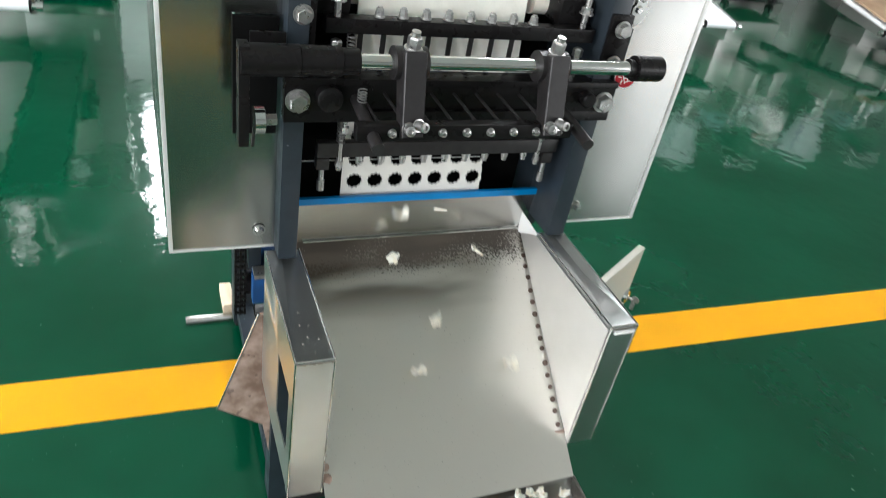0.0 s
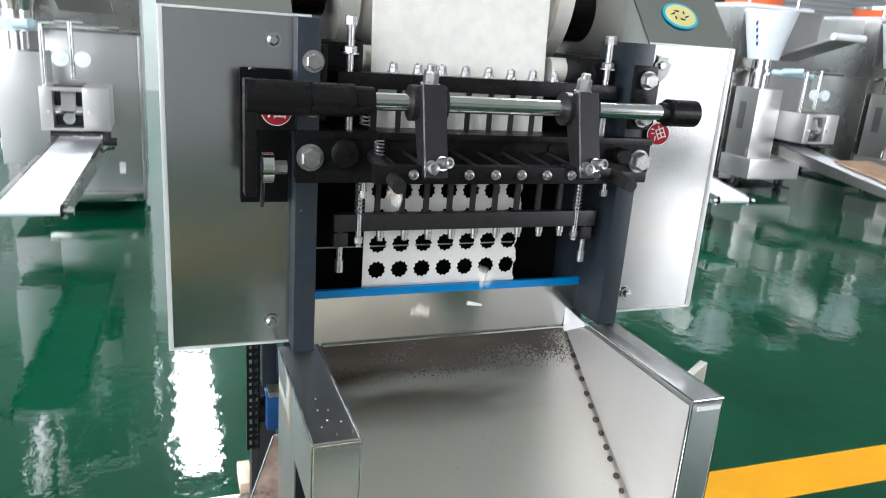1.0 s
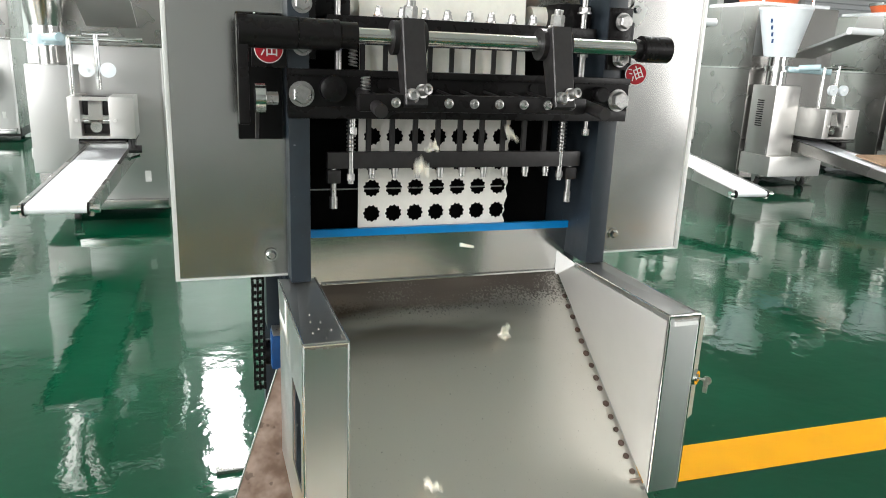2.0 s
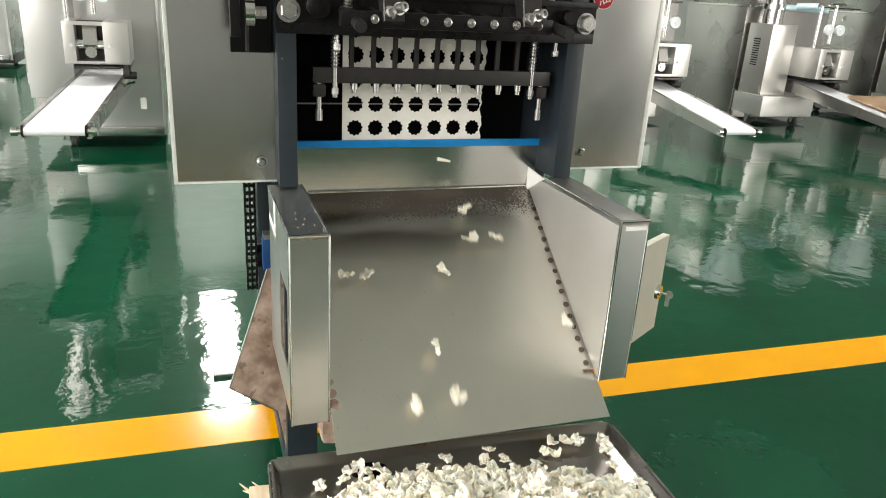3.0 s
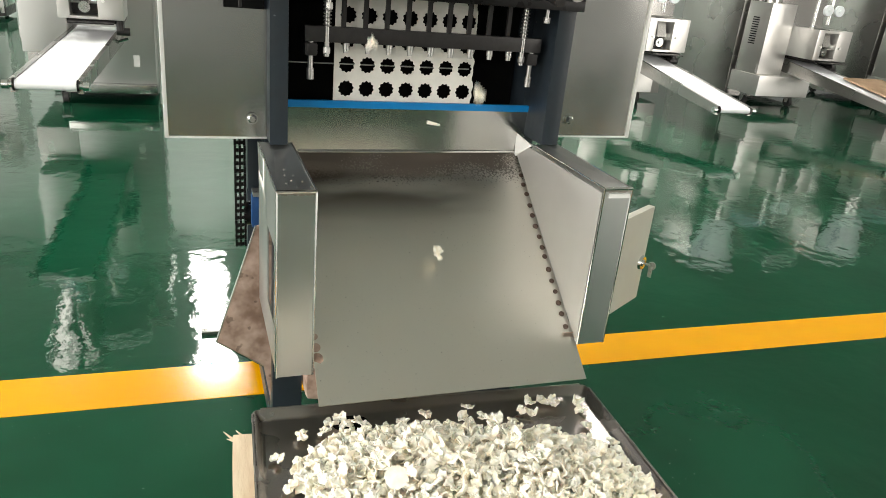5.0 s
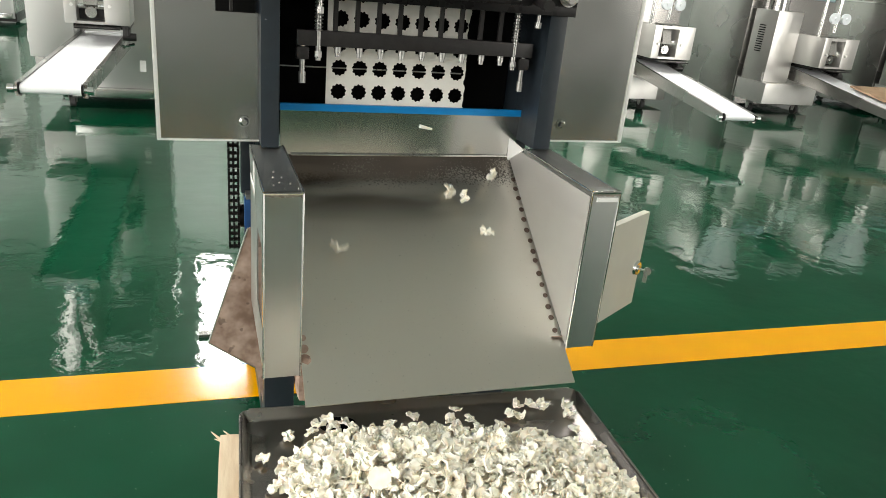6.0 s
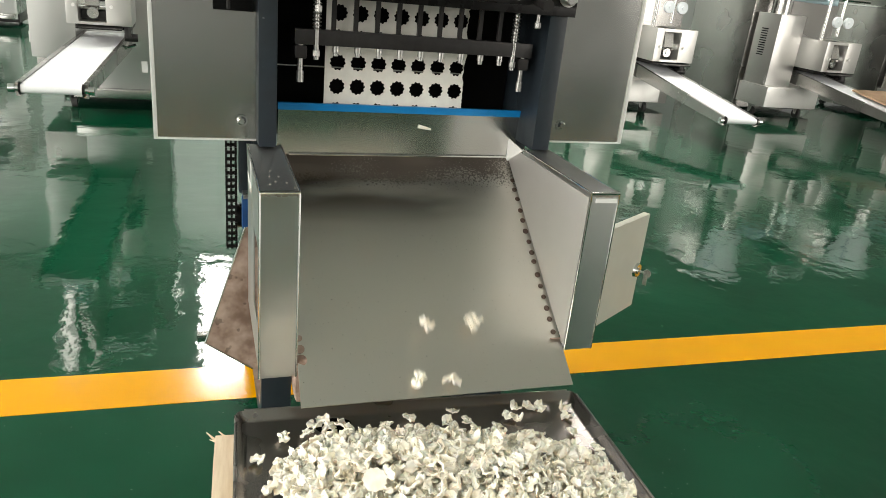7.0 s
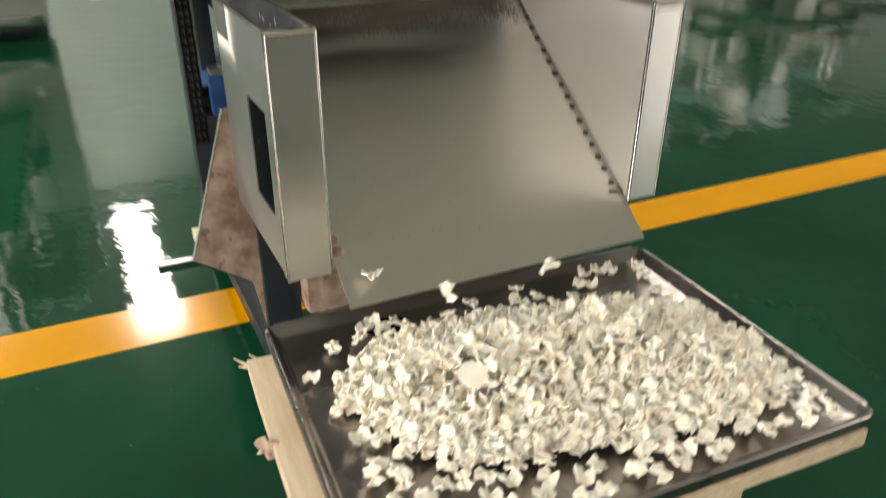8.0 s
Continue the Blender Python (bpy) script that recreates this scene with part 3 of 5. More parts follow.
    # black sheet that paints the shade seen through the cover's notch
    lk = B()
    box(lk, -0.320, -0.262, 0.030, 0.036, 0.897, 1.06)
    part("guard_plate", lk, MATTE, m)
    rk = B(); cyl(rk, (-0.304, -0.05, 0.957), (-0.292, -0.05, 0.957), 0.018, 28); cyl(rk, (-0.292, -0.05, 0.957), (-0.2905, -0.05, 0.957), 0.018, 28, 0.015)
    part("cam_roller", rk, CHROME, shaft)
    rk = B(); cyl(rk, (-0.29, -0.05, 0.957), (-0.276, -0.05, 0.957), 0.008, 6)
    part("roller_pin", rk, ZINC, shaft)
    rk = B(); cyl(rk, (-0.300, -0.030, 0.938), (-0.300, -0.016, 0.903), 0.0024, 12)
    part("pull_rod", rk, GREYMETAL, shaft)
    pl = B(); box(pl, -0.303, -0.2585, -0.002, 0.004, 0.993, 1.052, 0.001)
    bp = part("bearing_plate", pl, BLACK, m)
    sticker(bp, (-0.2815, -0.0025, 1.0165), 0.0185, 0)
    pl = B(); box(pl, 0.2515, 0.262, 0.008, 0.020, 0.985, 1.075, 0.001)
    bp = part("bearing_plate", pl, BLACK, m)
    sticker(bp, (0.2690, 0.0020, 1.000), 0.0165, -18, -24)
    # swing arms and scraper bar
    for x in (-0.110, 0.098):
        a = B()
        prism(a, [(-0.036, 1.052), (-0.074, 1.060), (-0.102, 0.956), (-0.080, 0.945)], x - 0.0148, x + 0.0148, "x")
        cyl(a, (x - 0.022, -0.05, 1.036), (x + 0.022, -0.05, 1.036), 0.0215, 28)
        bmesh.ops.bevel(a, geom=[e for e in a.edges if e.calc_length() > 0.03], offset=0.0015, segments=1, affect="EDGES")
        arm = part("swing_arm", a, GREYMETAL, shaft, "dark grey steel swing arm")
        k = B(); bolt(k, (x, -0.058, 1.058), (0, -0.15, 1), 0.0095, 0.016)
        cyl(k, (x, -0.060, 1.070), (x, -0.062, 1.082), 0.006, 12)
        part("clamp_bolt", k, ZINC, shaft)
        k = B(); socket(k, (x - 0.006, -0.098, 0.966), (-0.1, -1, 0.2), 0.0070, 0.013); socket(k, (x + 0.006, -0.100, 0.972), (0.25, -1, 0.25), 0.0066, 0.016)
        part("clamp_screw", k, ZINC, shaft)
    sb = B()
    box(sb, -0.182, 0.135, -0.091, -0.073, 0.945, 0.967, 0.003)
    scr = part("scraper_bar", sb, BLACK, m, "black steel bar with socket screws")
    for i in range(8):
        x = -0.135 + 0.0352 * i
        if i not in (1,):
            k = B(); socket(k, (x, -0.091, 0.957), (0, -1, 0), 0.0046, 0.006); part("socket_screw", k, ZINC, scr)
        k = B(); cyl(k, (x - 0.012, -0.075, 0.960), (x - 0.018, 0.010, 0.968), 0.0022, 8); part("comb_pin", k, GREYMETAL, scr)
    for x in (-0.160, 0.150):
        k = B(); cyl(k, (x, -0.118, 0.948), (x, 0.0, 0.963), 0.0085, 18); part("guide_pin", k, GREYMETAL, scr)
    k = B(); spring(k, (-0.158, -0.02, 0.985), 0.03, 0.006, 7); part("spring", k, ZINC, scr)
    # upper bar with its row of bolts
    ub = B(); box(ub, -0.202, 0.208, 0.026, 0.048, 1.044, 1.064, 0.0015)
    up = part("upper_bar", ub, BLACK, m, "black steel bar with a row of small bolts")
    for i in range(8):
        x = -0.128 + 0.0335 * i
        k = B(); cyl(k, (x, 0.037, 1.064), (x, 0.037, 1.079), 0.0036, 10); bolt(k, (x, 0.037, 1.065), (0, 0, 1), 0.0062, 0.0055); bolt(k, (x, 0.037, 1.0705), (0, 0, 1), 0.0054, 0.0045, False)
        part("small_bolt", k, ZINC, up)
        k = B(); box(k, x - 0.0215, x - 0.0145, 0.055, 0.058, 0.985, 1.05)
        part("divider_strip", k, GREYMETAL, up)
    for x in (-0.238, 0.238):
        for z in (1.075, 1.022):
            k = B(); bolt(k, (x, 0.002, z), (0, -1, 0), 0.0105, 0.010); part("hex_bolt", k, ZINC, m)
        k = B(); box(k, x - 0.018, x + 0.018, 0.006, 0.020, 1.005, 1.095, 0.001); part("bearing_block", k, BLACK, m)
    for x in (-0.186, 0.190):
        k = B(); cyl(k, (x, 0.035, 1.06), (x, 0.035, 1.125), 0.0046, 14); bolt(k, (x, 0.035, 1.085), (0, 0, 1), 0.0088, 0.008); bolt(k, (x, 0.035, 1.118), (0, 0, 1), 0.008, 0.012, False)
        part("tension_bolt", k, ZINC, m)
        k = B(); cyl(k, (x, 0.030, 0.99), (x, 0.030, 1.035), 0.005, 14); bolt(k, (x, 0.030, 1.02), (0, 0, 1), 0.0082, 0.012, False)
        part("tension_bolt", k, ZINC, m)
        k = B(); box(k, x - 0.035, x + 0.022, 0.05, 0.10, 1.06, 1.10, 0.008); part("bearing_shoe", k, BLACK, m)
    k = B(); spring(k, (-0.165, 0.032, 1.042), 0.045, 0.006, 9); part("spring", k, ZINC, m)
    # comb bar, straps, spring rods
    cbm = B(); box(cbm, -0.2, 0.203, 0.033, 0.047, 0.854, 0.8775, 0.001)
    comb = part("comb_bar", cbm, GREYMETAL, m, "dark steel stripper bar across the dough sheet")
    for i in range(9):
        x = -0.138 + 0.0352 * i
        k = B(); box(k, x - 0.0035, x + 0.0035, 0.044, 0.050, 0.872, 0.935)
        part("strap", k, GREYMETAL, comb)
        k = B(); cyl(k, (x + 0.004, 0.042, 0.854), (x + 0.004, 0.042, 0.844), 0.0055, 12); cyl(k, (x + 0.004, 0.042, 0.844), (x + 0.004, 0.042, 0.838), 0.0042, 12)
        part("nut", k, ZINC, comb)
    for x in (-0.166, 0.169):
        k = B(); cyl(k, (x, 0.036, 0.93), (x, 0.036, 0.832), 0.0042, 12); bolt(k, (x, 0.036, 0.848), (0, 0, -1), 0.006, 0.010, False)
        part("spring_rod", k, ZINC, comb)
        k = B(); spring(k, (x, 0.036, 0.928), 0.05, 0.0062, 9); part("spring", k, ZINC, comb)
    for x in (-0.190, 0.190):
        k = B(); cyl(k, (x, 0.042, 0.856), (x, 0.042, 0.795), 0.0042, 12); cyl(k, (x, 0.042, 0.812), (x, 0.042, 0.795), 0.0058, 14)
        part("stop_screw", k, ZINC, comb)
        k = B(); box(k, x - 0.010, x + 0.010, 0.034, 0.052, 0.832, 0.852, 0.004); part("stop_block", k, GREYMETAL, comb)
    k = B(); cyl(k, (-0.228, 0.10, 0.812), (0.1, 0.10, 0.812), 0.0012, 8); part("wire", k, ZINC, m)
    # back plate of the chute with its blue film edge
    bpz = B()
    prism(bpz, [(0.0835, 0.749), (0.0855, 0.749), (0.0935, 0.663), (0.0915, 0.663)], -0.219, 0.219, "x")
    plate = part("back_plate", bpz, STEEL, m, "stainless back plate of the chute")
    k = B(); prism(k, [(0.0800, 0.7535), (0.0870, 0.7535), (0.0870, 0.7415), (0.0808, 0.7415)], -0.2195, 0.2195, "x")
    part("blue_strip", k, BLUE, plate, "blue protective film along the edge")
    k = B(); box(k, -0.2, 0.218, 0.087, 0.0905, 0.6625, 0.6655, 0.001)
    part("bright_edge", k, POLISHED, plate)
    # steel tab in plain white, so its glare is part of the colour
    k = B(); prism(k, [(0.020, 0.694), (0.090, 0.700), (0.088, 0.655)], 0.2045, 0.2065, "x")
    part("folded_tab", k, WHITE, plate, "folded corner tab with its glare painted white")
    # chute floor
    ch = B()
    vs = [(-0.2155, 0.0915, 0.6635), (0.2085, 0.0915, 0.6635), (0.2075, -0.228, 0.4297), (0.2115, -0.271, 0.389), (-0.2190, -0.280, 0.3985), (-0.2170, -0.2, 0.45)]
    top = [ch.verts.new(v) for v in vs]
    low = [ch.verts.new((x, y + 0.0015, z - 0.002)) for x, y, z in vs]
    ch.faces.new(top), ch.faces.new(low[::-1])
    for i in range(6):
        ch.faces.new((top[i], low[i], low[(i + 1) % 6], top[(i + 1) % 6]))
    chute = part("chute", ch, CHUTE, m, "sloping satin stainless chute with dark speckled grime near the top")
    a, b = Vector((0.2035, 0.047, 0.6315)), Vector((0.1975, -0.205, 0.4475))
    n = Vector((0, -0.59, 0.807))
    for i in range(15):
        p = a.lerp(b, i / 14) + Vector((random.uniform(-.001, .001), 0, 0)) + (b - a) * random.uniform(-.008, .008)
        k = B(); cyl(k, p, p + n * 0.0008, random.uniform(0.0042, 0.0052), 12)
        part("weld_spot", k, WELD, chute)
    k = B(); cyl(k, (0.1995, -0.213, 0.4415), (0.1995, -0.2125, 0.4425), 0.010, 14); part("weld_spot", k, RUST, chute)
    for i in range(3):
        p = Vector((-0.2125, -0.19 - 0.014 * i, 0.4585 - 0.0105 * i)); k = B(); cyl(k, p, p + n * 0.001, 0.005 + 0.002 * i, 12); part("weld_spot", k, RUST, chute)
    side_box(m, -1), side_box(m, 1)
    # rusty bracket plate beside the leg
    k = B(); prism(k, [(-0.274, 0.540), (-0.344, 0.322), (-0.262, 0.262), (-0.2485, 0.18), (-0.2475, 0.545)], 0.060, 0.064, "y")
    rp = part("bracket_plate", k, RUST, m, "brown rust-stained triangular steel bracket plate")
    k = B(); cyl(k, (-0.274, 0.0605, 0.5415), (-0.3445, 0.0605, 0.322), 0.0016, 8); cyl(k, (-0.3445, 0.0605, 0.322), (-0.262, 0.0605, 0.262), 0.0016, 8)
    part("ground_edge", k, POLISHED, rp)
    # drive chain and motor behind it
    guard = B(); box(guard, -0.280, -0.258, 0.145, 0.19, 0.575, 0.72, 0.003)
    gd = part("chain_plate", guard, SLATE, m)
    link = B()
    for dx in (-0.008, 0.0, 0.008):
        prism(link, [(0.147, 0.0), (0.153, 0.0), (0.1545, 0.004), (0.153, 0.0085), (0.153, 0.013), (0.147, 0.013), (0.147, 0.0085), (0.1455, 0.004)], -0.293 + dx - 0.0020, -0.293 + dx + 0.0020, "x")
    cyl(link, (-0.303, 0.150, 0.004), (-0.283, 0.150, 0.004), 0.0034, 8)
    first = part("chain_link", link, BLACK, gd, "black double roller chain link")
    first.location = (0, 0, 0.468)
    for i in range(1, 18):
        o = new("chain_link", first.data); o.parent = gd; o.location = (0, 0.003 * math.sin(i * 1.7), 0.468 + 0.0127 * i)
    k = B(); cyl(k, (-0.284, 0.17, 0.525), (-0.250, 0.17, 0.525), 0.022, 20); part("sprocket", k, BLACK, m)
    k = B(); box(k, -0.276, -0.13, 0.118, 0.14, 0.515, 0.575, 0.004); box(k, -0.262, -0.13, 0.14, 0.30, 0.50, 0.575, 0.01); mt = part("motor", k, MOTORBLUE, m, "blue painted drive motor")
    k = B(); box(k, -0.274, -0.235, 0.112, 0.14, 0.575, 0.583); part("motor_plate", k, ZINC, mt)
    k = B(); box(k, -0.19, -0.10, 0.02, 0.12, 0.20, 0.27, 0.02); part("gear_case", k, RUST, m, "rust-brown casting under the chute")
    k = B(); box(k, -0.06, 0.2, 0.15, 0.35, 0.2, 0.36, 0.02); part("gear_motor", k, GREYMETAL, m)
    # control box with its open door and key
    k = B(); box(k, 0.262, 0.34, 0.18, 0.50, 0.27, 0.52, 0.004); cbx = part("control_box", k, BEIGE, m, "beige powder-coated control box")
    dm = Matrix.Translation((0.622, 0.191, 0.395)) @ Matrix.Rotation(math.atan2(0.076, 0.122), 4, "Z")
    k = B(); box(k, -0.30, 0.0, 0.0, 0.016, -0.115, 0.115, 0.0015, m=dm); dr = part("control_door", k, BEIGE, m, "open beige control box door with a key in its lock")
    k = B(); cyl(k, dm @ Vector((-0.016, 0.0, -0.02)), dm @ Vector((-0.016, -0.006, -0.02)), 0.0180, 24, 0.0155); cyl(k, dm @ Vector((-0.016, -0.006, -0.02)), dm @ Vector((-0.016, -0.009, -0.02)), 0.008, 18)
    lock = part("lock", k, CHROME, dr)
    k = B()
    box(k, -0.019, -0.013, -0.022, -0.009, -0.0215, -0.0185, m=dm)
    cyl(k, dm @ Vector((-0.011, -0.025, -0.022)), dm @ Vector((-0.008, -0.025, -0.022)), 0.0095, 16)
    box(k, -0.010, -0.0085, -0.028, -0.018, -0.052, -0.03, 0.0005, m=dm)
    part("key", k, ZINC, lock)
    # dough roll on top
    k = B(); cyl(k, (-0.150, 0.250, 1.20), (0.150, 0.250, 1.20), 0.115, 48); roll = part("dough_roll", k, DOUGH, m, "thick cream roll of dough on its spindle")
    for a, b in ((-0.176, -0.150), (0.150, 0.176)):
        k = B(); cyl(k, (a, 0.250, 1.20), (b, 0.250, 1.20), 0.128, 48); part("roll_flange", k, DOUGH, roll, "cream plastic flange")
    k = B(); cyl(k, (-0.20, 0.250, 1.20), (0.20, 0.250, 1.20), 0.020, 20); part("spindle", k, ZINC, roll)
    k = B(); cyl(k, (0.19, 0.21, 1.17), (0.235, 0.21, 1.17), 0.05, 28); part("spindle_knob", k, BLACK, roll)
    k = B(); cyl(k, (-0.235, 0.21, 1.17), (-0.19, 0.21, 1.17), 0.04, 28); part("spindle_knob", k, BLACK, roll)
    for s in (-1, 1):
        k = B(); cyl(k, (s * 0.150 - 0.02, 0.105, 1.078), (s * 0.150 + 0.02, 0.105, 1.078), 0.018, 28); part("guide_roller", k, DOUGH, m)
    # uncut sheet coming down from the roll
    k = B()
    prof = [(0.090, 1.36), (0.0895, 1.28), (0.089, 1.18), (0.087, 1.12), (0.082, 1.06), (0.075, 1.02), (0.071, 0.985)]
    rows = [[k.verts.new((x, y, z)) for x in np.linspace(-0.146, 0.114, 14)] for y, z in prof]
    for r0, r1 in zip(rows, rows[1:]):
        for i in range(13):
            k.faces.new((r0[i], r1[i], r1[i + 1], r0[i + 1]))
    bmesh.ops.recalc_face_normals(k, faces=k.faces)
    bmesh.ops.solidify(k, geom=k.faces[:], thickness=0.002)
    part("dough_sheet", k, DOUGH, m, "smooth cream dough sheet")
    return m


def scalloped(n, r, lobes=11, depth=0.10, phase=0.0):
    return [(r * (1 + depth * math.cos(lobes * a + phase)) * math.cos(a), r * (1 + depth * math.cos(lobes * a + phase)) * math.sin(a)) for a in (2 * math.pi * i / n for i in range(n))]


def cut_sheet():
    """The perforated sheet: a band of cells, each with a scalloped hole, with thickness."""
    rows, n = 17, 44
    bm = B()
    def ring(cx, cz, x0, x1, z0, z1, y, turn):
        inner = scalloped(n, HOLE, 11, 0.095, turn)
        out, hole = [], []
        for i, (u, v) in enumerate(inner):
            a = 2 * math.pi * i / n
            c, s = math.cos(a), math.sin(a)
            wx, wz = (x1 - cx if c > 0 else cx - x0), (z1 - cz if s > 0 else cz - z0)
            k = min(wx / max(abs(c), 1e-6), wz / max(abs(s), 1e-6))
            out.append((cx + c * k, y, cz + s * k))
            hole.append((cx + u, y, cz + v))
        return out, hole
    for r in range(rows):
        for c in range(COLS):
            cx, cz = SHEET_X0 + PITCH_X * c, PITCH_Z * (r + 0.5)
            x0 = cx - PITCH_X / 2 - (0.004 if c == 0 else 0)
            x1 = cx + PITCH_X / 2 - (0.001 + 0.004 * noise.noise((r * 1.3, 4.2, 0)) if c == COLS - 1 else 0)
            turn = random.uniform(0, 6)
            (fo, fi), (bo, bi) = ring(cx, cz, x0, x1, cz - PITCH_Z / 2, cz + PITCH_Z / 2, 0.0, turn), ring(cx, cz, x0, x1, cz - PITCH_Z / 2, cz + PITCH_Z / 2, 0.0018, turn)
            F = [[bm.verts.new(p) for p in q] for q in (fo, fi, bi, bo)]
            for i in range(n):
                j = (i + 1) % n
                for u, v in ((0, 1), (1, 2), (2, 3)):
                    bm.faces.new((F[u][i], F[u][j], F[v][j], F[v][i]))
            # the four corners between the ring and the cell's edge
            for y in (0.0, 0.0018):
                for sx, sz in ((1, 1), (-1, 1), (-1, -1), (1, -1)):
                    px, pz = (x1 if sx > 0 else x0), cz + sz * PITCH_Z / 2
                    src = fo if y == 0 else bo
                    corner = min(range(n), key=lambda i: (src[i][0] - px) ** 2 + (src[i][2] - pz) ** 2)
                    for j in (corner, (corner - 1) % n):
                        p, q = src[j], src[(j + 1) % n]
                        if abs((p[0] - px) * (q[2] - pz) - (p[2] - pz) * (q[0] - px)) > 1e-9:
                            bm.faces.new([bm.verts.new(v) for v in ((px, y, pz), p, q)])
    bmesh.ops.remove_doubles(bm, verts=bm.verts, dist=1e-6)
    edge = SHEET_X0 + PITCH_X * (COLS - 1) + HOLE * 1.13
    for v in bm.verts:
        if v.co.x > edge:
            v.co.x += 0.0045 * noise.noise((0.3, 0.0, v.co.z * 85)) - 0.0015
        v.co.y += 0.0012 * noise.noise((v.co.x * 14, 2.0, v.co.z * 14))
    ob = new("perforated_dough_sheet", finish("perforated_dough_sheet", bm, SHEETM))
    tagged(ob, "perforated cream dough sheet with rows of scalloped holes", "dough sheet")
    return ob


def bit_mesh(seed, r=0.0110):
    """A scalloped dough disc pinched across the middle like a bow tie, with pleats, ruffled wings and thickness."""
    rnd = random.Random(seed)
    n = 36
    pinch, fold = rnd.uniform(0.42, 0.74), rnd.uniform(-0.25, 0.6)
    pleat, wide = rnd.uniform(0.14, 0.26) * r, rnd.uniform(0.32, 0.5) * r
    ph, ruff, bend, twist = rnd.uniform(0, 6), rnd.uniform(0.07, 0.16), rnd.uniform(-0.5, 0.5), rnd.uniform(-0.6, 0.6)
    def shape(u, v, up):
        q = math.exp(-(u / wide) ** 2)
        rho = math.hypot(u, v) / r
        y = v * (1 - pinch * q)
        z = pleat * q * math.cos(2.6 * math.pi * v / r + ph) + fold * abs(u) * (1 - 0.4 * q) + bend * u * u / r
        z += ruff * r * math.sin(6 * math.atan2(v, u) + ph) * rho ** 2.5
        a = twist * u / r
        return Vector((u * 0.94, y * math.cos(a) - z * math.sin(a), y * math.sin(a) + z * math.cos(a) + up))
    bm = B()
    layers = []
    for up in (0.0, 0.0024):
        rings = [[bm.verts.new(shape(0, 0, up))]]
        for k, f in enumerate((0.26, 0.52, 0.78, 1.0)):
            rings.append([bm.verts.new(shape(x, y, up)) for x, y in scalloped(n, r * f, 9, 0.018 * k, ph)])
        for i in range(n):
            j = (i + 1) % n
            bm.faces.new((rings[0][0], rings[1][i], rings[1][j]))
            for a, b in zip(rings[1:], rings[2:]):
                bm.faces.new((a[i], b[i], b[j], a[j]))
        layers.append(rings[-1])
    for i in range(n):
        j = (i + 1) % n
        bm.faces.new((layers[0][i], layers[0][j], layers[1][j], layers[1][i]))
    c = sum((v.co for v in bm.verts), Vector()) / len(bm.verts)
    bmesh.ops.translate(bm, vec=-c, verts=bm.verts)
    return bm


BITS = [finish("dough_bit", bit_mesh(s), DOUGH2, 50) for s in range(16)]
FRESH_BITS = [finish("fresh_dough_bit", bit_mesh(s, 0.0138), DOUGH2, 50) for s in range(20, 30)]


def spun(rnd, x, y, z, tilt=70):
    return Matrix.Translation((x, y, z)) @ Euler((radians(rnd.uniform(-tilt, tilt)), radians(rnd.uniform(-tilt, tilt)), rnd.uniform(0, 6.28))).to_matrix().to_4x4()


# -------------------------------------------------- tray, its stand and the pile
TRAY = Matrix.Translation((-0.304, -0.206, 0.0)) @ Matrix.Rotation(radians(-3.1), 4, "Z")
TRAY_W, TRAY_D, TRAY_Z = 0.541, 0.394, 0.341


